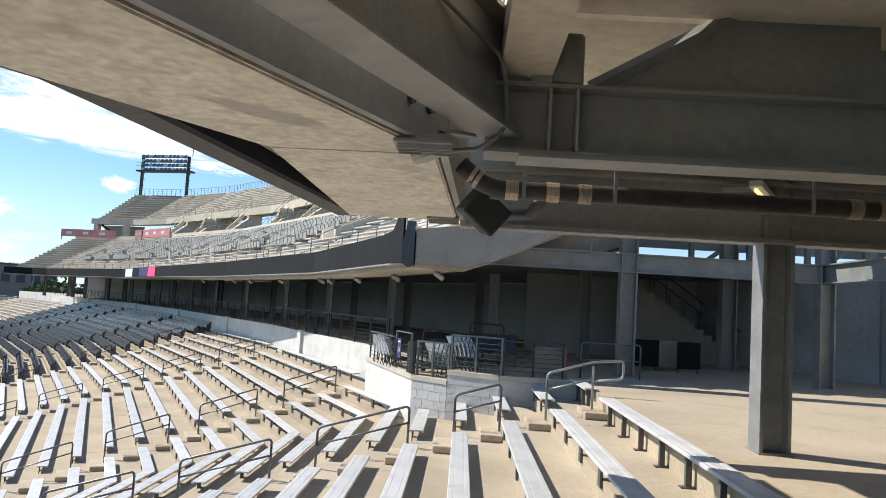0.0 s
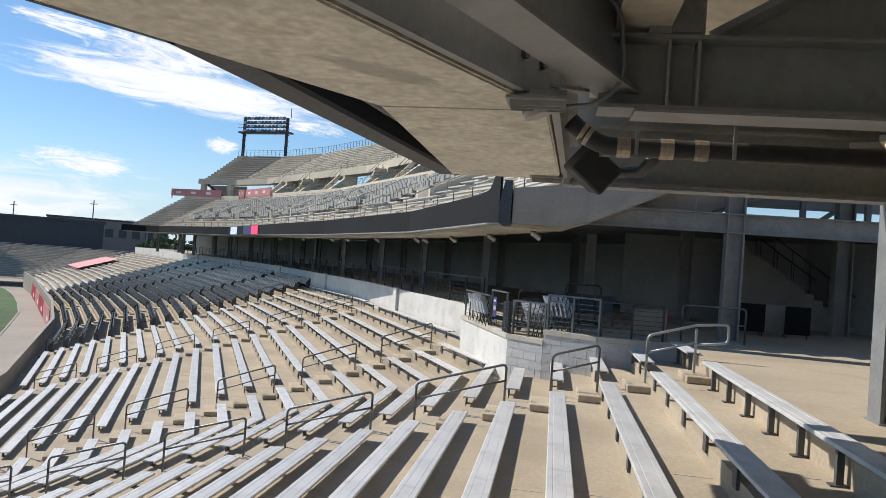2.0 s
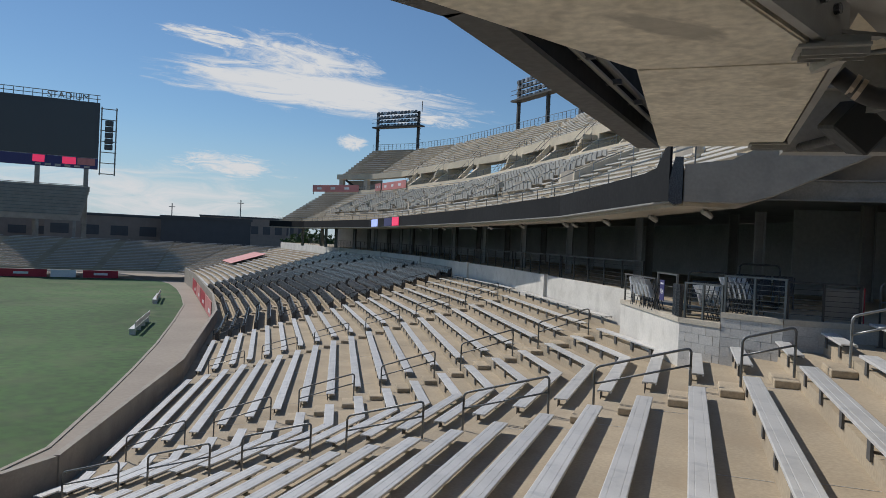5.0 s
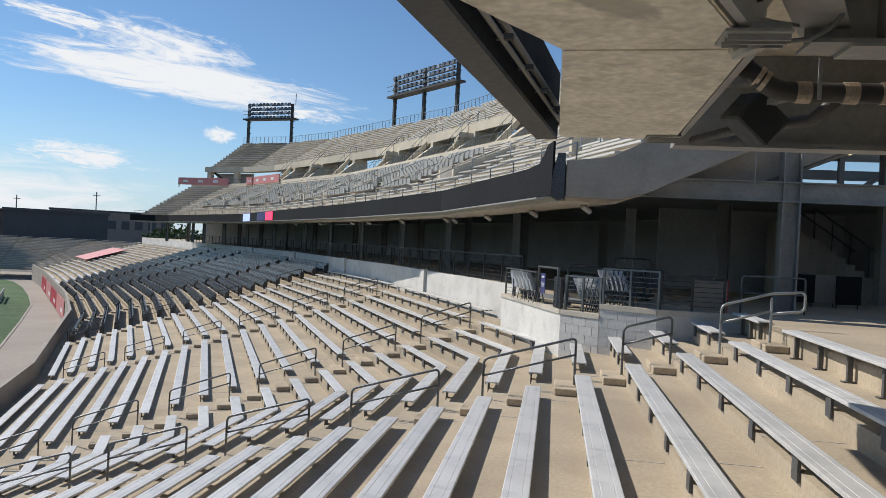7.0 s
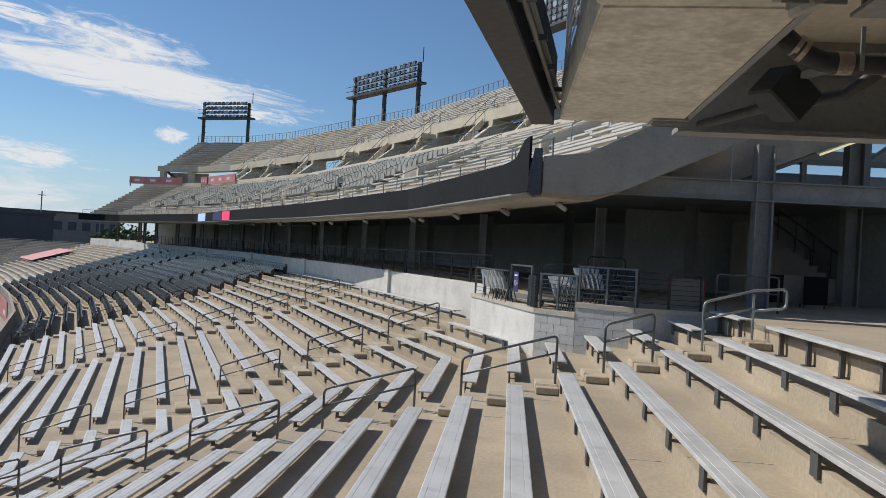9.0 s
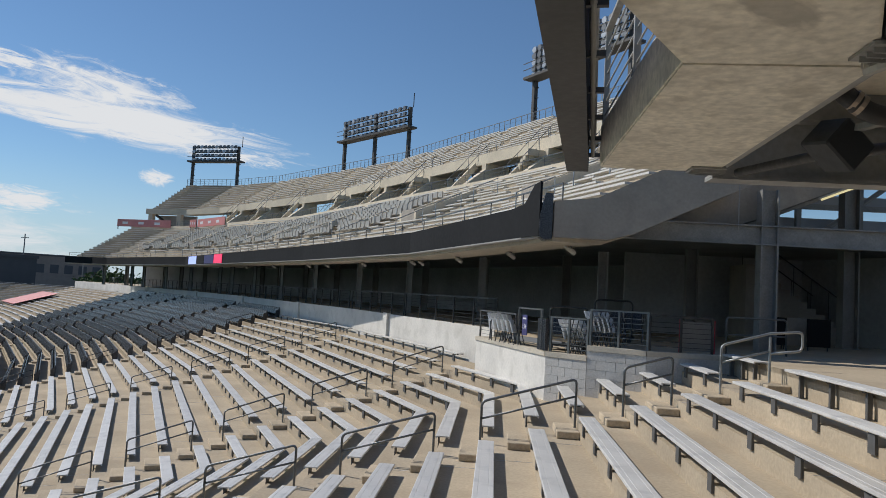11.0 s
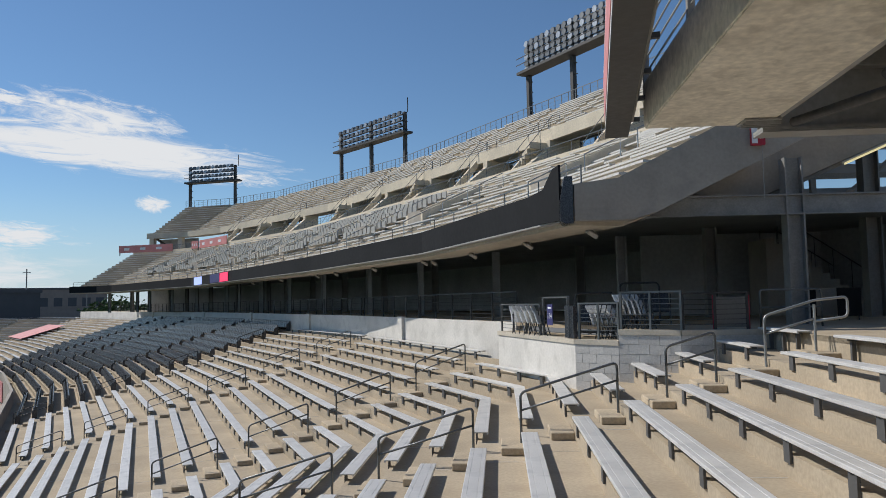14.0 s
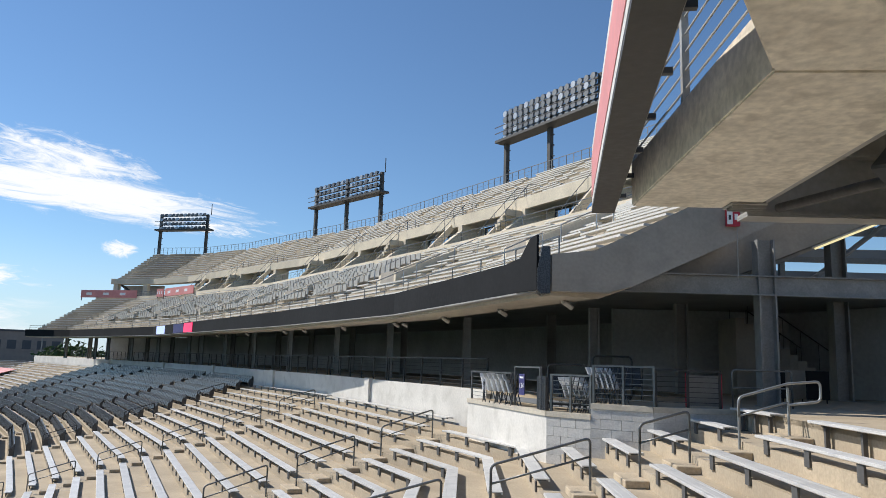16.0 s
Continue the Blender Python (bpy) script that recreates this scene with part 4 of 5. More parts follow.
def offset_line(pts, d):
    out = []
    for i, p in enumerate(pts):
        a = Vector(pts[max(i - 1, 0)])
        b = Vector(pts[min(i + 1, len(pts) - 1)])
        t = (b - a).normalized()
        out.append((p[0] + t.y * d, p[1] - t.x * d))
    return out


board = [(-1.62, 8.3), (-2.25, 3.5), (-4.75, -0.6), (-9.6, -7.7)]
rb = empty("ribbon_board", (0, 0, 0))
for a, b in zip(board, board[1:]):
    a, b = Vector((*a, 0)), Vector((*b, 0))
    d = (b - a).normalized()
    m = Matrix.Translation(a) @ Matrix(((d.x, -d.y, 0, 0), (d.y, d.x, 0, 0), (0, 0, 1, 0), (0, 0, 0, 1)))
    ln = (b - a).length
    part("back_panel", box(bmesh.new(), 0, ln, -0.10, 0.10, 2.32, 3.0, m), CHARCOAL, rb)
    part("face", box(bmesh.new(), 0.01, ln - 0.01, -0.125, -0.102, 2.36, 2.98, m), PALEPLANK, rb, "grey printed face")
    # the band's red is lightened in colour, as if the sun lit it
    part("stripe", box(bmesh.new(), 0.02, ln - 0.02, -0.131, -0.126, 2.44, 2.86, m), PINK, rb, "red printed band in a sunlit tint")
    part("lip", box(bmesh.new(), 0, ln, -0.13, 0.10, 2.28, 2.318, m), TOWER, rb)
    for z, r in ((2.45, 0.02), (2.56, 0.03)):
        bm = tube(bmesh.new(), [(0, 0.14, z), (ln, 0.14, z)], r, 8)
        bm.transform(m)
        part("conduit", bm, DARKSTEEL, rb)
    n = int(ln / 0.85) + 1
    for i in range(n + 1):
        part("hanger", box(bmesh.new(), ln * i / n - 0.02, ln * i / n + 0.02, 0.10, 0.22, 2.44, 2.48, m), BRACKET, rb)
tagged(rb, "charcoal ribbon board hung outside the deck edge", "ribbon board")
edge = offset_line(slab_front, -0.04)
for a, b in zip(edge, edge[1:]):
    guard_rail(a, b, NZ + 0.42, 0.95, "rails on the deck overhead", "steel railing with thin cables on the deck edge", bars=6, metal=FLANGE, thick=0.026)


def along(pts, d, z0, z1, w, name, material, parent):
    ln = offset_line(pts, d)
    for a, b in zip(ln, ln[1:]):
        a, b = Vector((*a, 0)), Vector((*b, 0))
        dd = (b - a).normalized()
        m = Matrix.Translation(a) @ Matrix(((dd.x, -dd.y, 0, 0), (dd.y, dd.x, 0, 0), (0, 0, 1, 0), (0, 0, 0, 1)))
        part(name, box(bmesh.new(), 0, (b - a).length, -w / 2, w / 2, z0, z1, m), material, parent)


back_line = [slab_back[3], slab_back[2], slab_back[1], slab_back[0]]
lg = empty("edge_channel", (0, 0, 0))
along(back_line, -0.04, NZ + 0.02, NZ + 0.36, 0.05, "web", FLANGE, lg)
along(back_line, -0.09, NZ + 0.34, NZ + 0.37, 0.12, "flange", FLANGE, lg)
for y in (3.78, 3.98):
    p0 = Vector(slab_back[2]).lerp(Vector(slab_back[1]), (4.2 - y) / 5.8)
    part("bolt_hole", tube(bmesh.new(), [(p0.x + 0.01, p0.y - 0.01, NZ + 0.2), (p0.x + 0.08, p0.y - 0.05, NZ + 0.2)], 0.028, 10), BLACK, lg)
tagged(lg, "grey steel channel along the back of the slab", "channel")
gd = empty("girder", (0, 0, 0))
gpts = [(Vector(slab_back[2]) + Vector((0.42, 0.15))), Vector(slab_back[1]) + Vector((0.42, -0.2)), Vector(slab_back[0]) + Vector((0.4, -0.2))]
for a, b in zip(gpts, gpts[1:]):
    part("beam", ibeam(bmesh.new(), (a.x, a.y, NZ + 0.14), (b.x, b.y, NZ + 0.14), 0.66, 0.24), DARKSTEEL, gd)
    bm = bmesh.new()
    d = (b - a).normalized()
    m = Matrix.Translation((a.x, a.y, NZ + 0.13)) @ Matrix(((d.x, -d.y, 0, 0), (d.y, d.x, 0, 0), (0, 0, 1, 0), (0, 0, 0, 1)))
    box(bm, 0, (b - a).length, -0.13, 0.13, -0.002, 0.012, m)
    part("bottom_flange", bm, FLANGE, gd)
tagged(gd, "dark steel girder carrying the deck overhead", "beam", "steel beams")

B1Y = 4.45
bm1 = empty("cross_beam", (0, 0, 0))
part("beam", ibeam(bmesh.new(), (-0.2, B1Y, NZ + 0.02), (11.0, B1Y, NZ + 0.02), 0.42, 0.26, 0.02, 0.022), DARKSTEEL, bm1)
part("bottom_flange", box(bmesh.new(), 0.0, 11.0, B1Y - 0.135, B1Y + 0.135, NZ + 0.0, NZ + 0.018), FLANGE, bm1, "grey primed bottom flange")
for x in (0.17, 0.33, 3.2, 3.4):
    part("stiffener", box(bmesh.new(), x - 0.008, x + 0.008, B1Y - 0.125, B1Y - 0.012, NZ + 0.045, NZ + 0.415), FLANGE, bm1)
bmx = bmesh.new()
extrude_profile(bmx, [(0.42, 0), (4.2, 2.2), (11.0, 2.2), (11.0, 0)], Matrix.Translation((0, B1Y + 0.01, NZ + 0.45)), Matrix.Translation((0, B1Y + 0.05, NZ + 0.45)))
part("raker_web", bmx, DARKSTEEL, bm1)
tops = tube(bmesh.new(), [(0.42, B1Y, NZ + 0.46), (4.2, B1Y, NZ + 2.66)], 0.05, 4)
part("raker_flange", tops, DARKSTEEL, bm1)
tagged(bm1, "dark steel beam with a sloping raker above it", "beam", "steel beams")
bm2 = empty("cross_beam", (0, 0, 0))
part("beam", ibeam(bmesh.new(), (-0.35, 7.95, NZ), (11.0, 7.95, NZ), 0.62, 0.26), DARKSTEEL, bm2)
part("bottom_flange", box(bmesh.new(), -0.35, 11.0, 7.95 - 0.135, 7.95 + 0.135, NZ - 0.02, NZ - 0.003), FLANGE, bm2, "grey primed bottom flange")
bmy = bmesh.new()
extrude_profile(bmy, [(-0.35, 0), (-0.35, 0.45), (11.0, 3.2), (11.0, 0)], Matrix.Translation((0, 7.93, NZ + 0.625)), Matrix.Translation((0, 7.98, NZ + 0.625)))
part("raker_web", bmy, DARKSTEEL, bm2)
tagged(bm2, "dark steel beam over the concourse column", "beam", "steel beams")

# precast roof of the near deck: panels and stems
rf = empty("precast_ceiling", (0, 0, 0))
for i in range(5):
    x0 = -0.15 + 2.25 * i
    for y0, y1 in ((-8.0, B1Y - 0.01), (B1Y + 0.07, 8.1)):
        part("panel", box(bmesh.new(), x0 + 0.01, x0 + 2.50, y0, y1, 3.12 + 0.30 * i, 3.24 + 0.30 * i), PANEL, rf)
        if i or y0 < 0:
            part("stem", box(bmesh.new(), x0 + 0.02, x0 + 0.32, y0, y1, 2.68 + 0.30 * i, 3.115 + 0.30 * i), PANEL, rf)
part("panel", prism(bmesh.new(), [(-0.3, 4.25), (-2.95, -1.2), (-7.9, -8.0), (-0.2, -8.0)], 2.98, 3.11), PANEL, rf)
tagged(rf, "beige precast concrete ceiling with deep stems", "ceiling", kind="structure")
hang = empty("bearing_block", (0, 0, 0))
part("bracket", bevelled(box(bmesh.new(), 0.16, 0.36, 4.34, 4.44, NZ + 0.44, NZ + 0.76), 0.02), DARKSTEEL, hang)
part("plate", box(bmesh.new(), 0.05, 0.17, 4.30, 4.42, NZ + 0.44, NZ + 0.70), DARKSTEEL, hang)
tagged(hang, "dark steel bearing bracket under a concrete stem", "bracket")

# drain pipe with couplings
PY, PZ = 5.15, NZ - 0.06
pp = empty("drain_pipe", (0, 0, 0))
run = [(-0.34, PY, PZ + 0.16)] + bend((-0.34, PY, PZ + 0.16), (-0.15, PY, PZ), (1, PY, PZ), 0.12) + [(11.0, PY, PZ - 0.02)]
part("pipe", tube(bmesh.new(), run, 0.062, 14), PIPE, pp, smooth=True)
part("branch", tube(bmesh.new(), [(0.28, PY, PZ), (0.18, PY + 0.3, PZ - 0.12), (-0.05, PY + 1.0, PZ - 0.05), (-0.25, PY + 2.2, PZ + 0.02)], 0.042, 12), PIPE, pp, smooth=True)
for x in (0.02, 0.30, 0.52, 2.35, 2.55):
    for dx in (-0.03, 0, 0.03):
        part("coupling_band", tube(bmesh.new(), [(x + dx - 0.014, PY, PZ - 0.002), (x + dx + 0.014, PY, PZ - 0.002)], 0.069, 14), COUPLING, pp)
for dx in (0, 0.035):
    part("coupling_band", tube(bmesh.new(), [(-0.26 + dx, PY, PZ + 0.10 - dx * 0.8), (-0.235 + dx, PY, PZ + 0.085 - dx * 0.8)], 0.07, 14), COUPLING, pp)
for x in (0.1, 0.72, 2.05):
    part("hanger", box(bmesh.new(), x - 0.012, x + 0.012, PY - 0.07, PY - 0.062, PZ - 0.06, PZ + 0.2), FLANGE, pp)
tagged(pp, "dark cast-iron drain pipe with coppery couplings", "pipe")

# flood lamp, conduit and loudspeaker at the slab's corner
fl_th = empty("flood_lamp", (-0.52, 4.28, NZ - 0.02), 25)
bm = bmesh.new()
rings = []
ax = Vector((0.35, -0.1, -0.93)).normalized()
sd = ax.cross(Vector((0, 1, 0))).normalized()
up = sd.cross(ax)
for rr, d in ((0.03, -0.10), (0.07, -0.09), (0.085, -0.02), (0.10, 0.0), (0.10, 0.03), (0.085, 0.035)):
    rings.append([bm.verts.new(ax * d + rr * (math.cos(2 * math.pi * k / 20) * sd + math.sin(2 * math.pi * k / 20) * up)) for k in range(20)])
for a, b in zip(rings, rings[1:]):
    for k in range(20):
        bm.faces.new((a[k], a[(k + 1) % 20], b[(k + 1) % 20], b[k]))
bm.faces.new(rings[0])
bm.faces.new(rings[-1])
part("housing", bm, LAMPGREY, fl_th)
for k in range(0, 20, 2):
    a = 2 * math.pi * k / 20
    q = math.cos(a) * sd + math.sin(a) * up
    part("fin", tube(bmesh.new(), [ax * -0.09 + q * 0.075, ax * -0.01 + q * 0.102], 0.006, 4), LAMPGREY, fl_th)
part("yoke", box(bmesh.new(), -0.02, 0.1, -0.02, 0.02, 0.06, 0.16), LAMPGREY, fl_th)
part("mount_arm", box(bmesh.new(), 0.0, 0.28, -0.035, 0.035, 0.13, 0.15), FLANGE, fl_th)
tagged(fl_th, "round grey finned flood lamp on a steel arm", "lamp")
cd = empty("conduit", (0, 0, 0))
part("pipe", tube(bmesh.new(), [(-0.42, 4.2, NZ - 0.02), (-0.25, 4.2, NZ + 0.0)] + bend((-0.25, 4.2, NZ), (-0.08, 4.2, NZ + 0.1), (-0.1, 4.15, NZ + 0.5), 0.12) + bend((-0.1, 4.15, NZ + 0.3), (-0.12, 4.1, NZ + 0.5), (-0.5, 3.6, NZ + 0.62), 0.12) + [(-0.45, 3.6, NZ + 0.6), (-0.40, 3.5, NZ + 0.95)], 0.013, 8), CONDUIT, cd, smooth=True)
part("junction_box", box(bmesh.new(), -0.50, -0.30, 3.40, 3.60, NZ + 0.9, NZ + 0.96), CONDUIT, cd)
tagged(cd, "bent grey electrical conduit", "conduit")
sp = empty("loudspeaker", (-0.14, 5.55, NZ - 0.16), 20)
bm = bmesh.new()
box(bm, -0.155, 0.14, -0.12, 0.18, -0.13, 0.11, pose(0, 0, 0, 12, 38, 0))
part("cabinet", bevelled(bm, 0.015), SPEAKER, sp)
part("bracket", box(bmesh.new(), -0.03, 0.03, -0.42, 0.04, 0.07, 0.11), DARKSTEEL, sp)
tagged(sp, "black loudspeaker box hung under the deck", "loudspeaker")
pl_th = empty("splice_plates", (-0.52, 4.15, NZ - 0.02))
for i in range(3):
    part("plate", box(bmesh.new(), -0.16, 0.14, -0.1 + 0.07 * i, -0.09 + 0.07 * i, -0.03, 0.06), FLANGE, pl_th)
part("seat", box(bmesh.new(), -0.18, 0.14, -0.14, 0.12, 0.0, 0.016), FLANGE, pl_th)
tagged(pl_th, "thin steel splice plates at the slab joint", "plate")
pl2 = copy_thing(pl_th, pose(-0.5, 7.45, NZ - 0.02))
tl = empty("tube_light", (2.75, 7.6, 2.60), 60)
part("hanger", box(bmesh.new(), -0.02, 0.02, -0.02, 0.4, 0.09, 0.14), FLANGE, tl)
part("tube", tube(bmesh.new(), [(-0.6, 0, 0), (0.6, 0, 0)], 0.02, 8), TUBE, tl)
part("batten", box(bmesh.new(), -0.62, 0.62, -0.06, 0.06, 0.03, 0.09), LAMPGREY, tl)
tagged(tl, "lit fluorescent tube under the deck", "lamp")
tl2 = empty("tube_light", (5.6, 17.1, 3.86))
part("tube", tube(bmesh.new(), [(-0.9, 0, -0.385), (0.9, 0, 0.385)], 0.022, 8), TUBE, tl2)
part("batten", tube(bmesh.new(), [(-0.95, 0.03, -0.36), (0.95, 0.03, 0.455)], 0.03, 6), LAMPGREY, tl2)
tagged(tl2, "lit fluorescent tube along the raker", "lamp")
rs = empty("hanging_sign", (2.28, 15.33, 3.6))
part("board", box(bmesh.new(), -0.13, 0.13, 0, 0.10, 0, 0.36), RED, rs)
part("panel", box(bmesh.new(), -0.13, -0.02, -0.006, -0.002, 0.03, 0.33), PAPER, rs, "white panel with dark mark")
part("mark", box(bmesh.new(), -0.10, -0.05, -0.010, -0.007, 0.12, 0.22), BLACK, rs)
part("mark", box(bmesh.new(), 0.02, 0.09, -0.006, -0.002, 0.12, 0.24), PAPER, rs)
part("rod", tube(bmesh.new(), [(0.08, 0.05, -1.1), (0.08, 0.05, 0)], 0.008, 6), FLANGE, rs)
tagged(rs, "small red and white sign hung on the raker", "sign")

# flood lamps under the far deck's edge
for i, (seg, s) in enumerate([(0, 0.8), (0, 4.0), (0, 8.0), (0, 12.0), (1, 2.0), (1, 7.0), (1, 12.0), (2, 2.0), (2, 8.0), (2, 14.0)]):
    p = deck.at(seg, s, 1.0, 2.05)
    th = empty("soffit_lamp", p, deck.a[seg])
    bm = bmesh.new()
    box(bm, -0.13, 0.13, -0.10, 0.10, -0.07, 0.03, pose(0, 0, 0, 25, 30, 0))
    part("housing", bevelled(bm, 0.02), LAMPGREY, th)
    part("arm", box(bmesh.new(), -0.02, 0.02, -0.02, 0.02, 0.0, 0.10), FLANGE, th)
    tagged(th, "small pale flood lamp under the deck edge", "lamp", "lamps under the deck edge")

# ---- platform rails, sign and folded chairs ----
PL = "rails of the seating platform"
PLAB = "dark steel platform railing with thin horizontal cables"
def inset(a, b, t, back=0.08):
    """A place on the run from a to b, a little behind its outer face."""
    a, b = Vector(a), Vector(b)
    d = (b - a).normalized()
    p = a.lerp(b, t) + Vector((-d.y, d.x)) * back
    return p.x, p.y


guard_rail(inset(P_R, P_END, 0.04), inset(P_R, P_END, 0.80), 0.0, 0.69, PL, PLAB, posts=3)
guard_rail(inset(P_UP, P_R, 0.02), inset(P_UP, P_R, 0.99), 0.0, 0.73, PL, PLAB, posts=3, metal=RAIL)
guard_rail(inset(P_CORNER, P_UP, 0.06), inset(P_CORNER, P_UP, 0.95), PZ_LOW, 0.74, PL, PLAB, posts=3, metal=RAIL, bars=7)
guard_rail(inset(P_TL, P_CORNER, 0.02), inset(P_TL, P_CORNER, 0.58), PZ_LOW, 0.72, PL, PLAB, posts=4, metal=RAIL, bars=6)
guard_rail(inset(P_TL, P_CORNER, 0.62), inset(P_TL, P_CORNER, 0.90), PZ_LOW, 0.88, PL, PLAB, posts=2, metal=RAIL, bars=3)
sgn = empty("section_sign", (*inset(P_TL, P_CORNER, 0.70, 0.05), PZ_LOW + 0.22), -70.6)
part("board", box(bmesh.new(), 0.0, 0.30, -0.045, -0.03, 0.05, 0.52), NAVY, sgn)
tx = bpy.data.curves.new("digits", "FONT")
tx.body, tx.size, tx.extrude, tx.align_x = "134", 0.17, 0.002, "CENTER"
to = new("digits", tx)
to.parent = sgn
to.matrix_basis = pose(0.15, -0.05, 0.20, 90, 0, 0)
tx.materials.append(PAPER)
part("bar", box(bmesh.new(), 0.05, 0.25, -0.049, -0.046, 0.42, 0.46), PAPER, sgn)
tagged(sgn, "navy sign with white number 134 on the railing", "sign")
tarp = empty("draped_cover", (*inset(P_TL, P_CORNER, 0.90, 0.04), PZ_LOW), -70.6)
front = [(0.03 * i, -0.035 - 0.016 * math.sin(i * 1.3) - 0.006 * (i % 2)) for i in range(16)]
back = [(x, y + 0.07) for x, y in front[::-1]]
part("cloth", prism(bmesh.new(), front + back, 0.02, 0.71), BLACK, tarp)
tagged(tarp, "black cover draped over the railing", "cover")


def folded_chair(at, rz, tilt, white=True):
    th = empty("folding_chair", at, rz)
    m = WHITESEAT if white else BLACK
    part("seat", bevelled(box(bmesh.new(), -0.2, 0.2, -0.02, 0.02, 0.30, 0.62, pose(0, 0, 0, tilt, 0, 0)), 0.012), m, th)
    part("backrest", bevelled(box(bmesh.new(), -0.21, 0.21, -0.05, -0.03, 0.60, 0.76, pose(0, 0, 0, tilt - 6, 0, 0)), 0.012), m, th)
    for x in (-0.2, 0.2):
        part("leg", tube(bmesh.new(), [(x, 0.06, 0), (x, -0.1, 0.72)], 0.012, 6), BLACK, th)
        part("leg", tube(bmesh.new(), [(x, -0.12, 0), (x, 0.03, 0.5)], 0.012, 6), BLACK, th)
    tagged(th, "folding chair with pale seat and black legs on the platform" if white else "black folding chair stored on the platform", "chair", "chairs on the platform")
    return th


ch = folded_chair((-2.35, 19.6, PZ_LOW), 20, -18)
chb = folded_chair((0.9, 18.2, 0), 0, -12, white=False)
for i in range(5):
    copy_thing(ch, pose(-2.25 + 0.10 * i, 19.35 - 0.30 * i, PZ_LOW, 0, 0, 60 + 4 * i))
    copy_thing(ch, pose(-0.72 + 0.10 * i, 16.62 - 0.05 * i, PZ_LOW, 0, 0, 62))
    copy_thing(ch, pose(-0.25 + 0.09 * i, 15.98 - 0.05 * i, 0, 0, 0, 66))
    copy_thing(chb, pose(-0.9 + 0.34 * i, 18.6 - 0.12 * i, PZ_LOW if i < 3 else 0, 0, 0, -15 + 6 * i))
for y, x, z in ((17.3, -0.75, PZ_LOW), (17.9, 0.35, 0.0)):
    cart = empty("chair_cart", (x, y, z), -25)
    part("frame", tube(bmesh.new(), [(-0.45, 0, 0.1)] + bend((-0.45, 0, 0.1), (-0.45, 0, 0.98), (0.45, 0, 0.98), 0.12) + bend((-0.45, 0, 0.98), (0.45, 0, 0.98), (0.45, 0, 0.1), 0.12) + [(0.45, 0, 0.1)], 0.022, 8), DARKRAIL, cart)
    part("deck", box(bmesh.new(), -0.45, 0.45, -0.3, 0.3, 0.1, 0.14), DARKRAIL, cart)
    for wx in (-0.4, 0.4):
        part("wheel", tube(bmesh.new(), [(wx, -0.03, 0.05), (wx, 0.03, 0.05)], 0.05, 10), BLACK, cart)
    tagged(cart, "dark wheeled cart for stacked chairs", "cart", "chair carts")
bd = empty("notice_board", (1.25, 15.32, 0.0), 0)
part("panel", box(bmesh.new(), 0.02, 0.68, 0, 0.02, 0.04, 0.62), CONDUIT, bd)
for x in (0.0, 0.685):
    part("post", box(bmesh.new(), x, x + 0.015, -0.005, 0.025, 0.0, 0.66), RED, bd, "red painted edge post")
tagged(bd, "grey panel with red edges standing behind the platform railing", "panel")
lr = empty("loop_rail", (2.3, 15.75, 0))
part("tube", tube(bmesh.new(), [(0, 0, 0)] + bend((0, 0, 0), (0, 0, 0.75), (1.35, 0.4, 0.75), 0.08) + bend((0, 0, 0.75), (1.35, 0.4, 0.75), (1.35, 0.4, 0), 0.08) + [(1.35, 0.4, 0)], 0.02, 8), RAIL, lr, smooth=True)
part("middle_bar", tube(bmesh.new(), [(0, 0, 0.4), (1.35, 0.4, 0.4)], 0.016, 8), RAIL, lr)
tagged(lr, "looped steel tube rail at the top of the aisle", "handrail")

# rails along the wall top behind the middle and black seats
for seg, s0, s1 in ((1, 2.9, 10.6), (1, 10.8, 18.2), (2, 0.2, 8.5), (2, 8.7, 16.0), (2, 16.2, 23.4), (3, 0.2, 15.8), (4, 0.2, 16.8), (4, 17.0, 33.8)):
    a, b = bowl.at(seg, s0, WU + 0.1), bowl.at(seg, s1, WU + 0.1)
    guard_rail((a.x, a.y), (b.x, b.y), 0.0, 0.85, "rails on the concourse wall", "dark steel railing with horizontal bars on the wall", bars=6)
for seg, s in ((1, 12.4), (2, 8.0), (2, 22.0), (3, 12.0), (4, 14.0)):
    p = bowl.at(seg, s, WU - 0.05)
    th = part("pilaster", box(bmesh.new(), -0.09, 0.09, -0.25, 0.25, -1.8, 0.05), WHITEWALL)
    th.matrix_basis = Matrix.Translation(p) @ pose(0, 0, 0, 0, 0, bowl.a[seg])
    tagged(th, "pale concrete pier in the concourse wall", "pier", "wall piers")

# concourse fittings
es = empty("restroom_sign", (10.97, 17.2, 1.75))
part("board", box(bmesh.new(), -0.03, 0.0, -0.35, 0.35, 0, 0.34), CHARCOAL, es)
tx3 = bpy.data.curves.new("letters", "FONT")
tx3.body, tx3.size, tx3.extrude, tx3.align_x = "Elevator", 0.14, 0.002, "CENTER"
to3 = new("letters", tx3)
to3.parent = es
to3.matrix_basis = pose(-0.036, -0.08, 0.12, 90, 0, -90)
tx3.materials.append(SIGNTXT)
part("bar", box(bmesh.new(), -0.036, -0.031, 0.16, 0.2, 0.08, 0.26), SIGNTXT, es)
tagged(es, "dark wall sign with pale lettering", "sign")
dr = empty("door", (10.94, 16.0, 0))
part("leaf", box(bmesh.new(), -0.03, 0.03, -0.5, 0.5, 0, 2.1), CHARCOAL, dr)
part("handle", tube(bmesh.new(), [(-0.06, 0.38, 0.95), (-0.06, 0.38, 1.15)], 0.015, 6), RAILGREY, dr)
tagged(dr, "dark closed metal door in the concourse wall", "door")
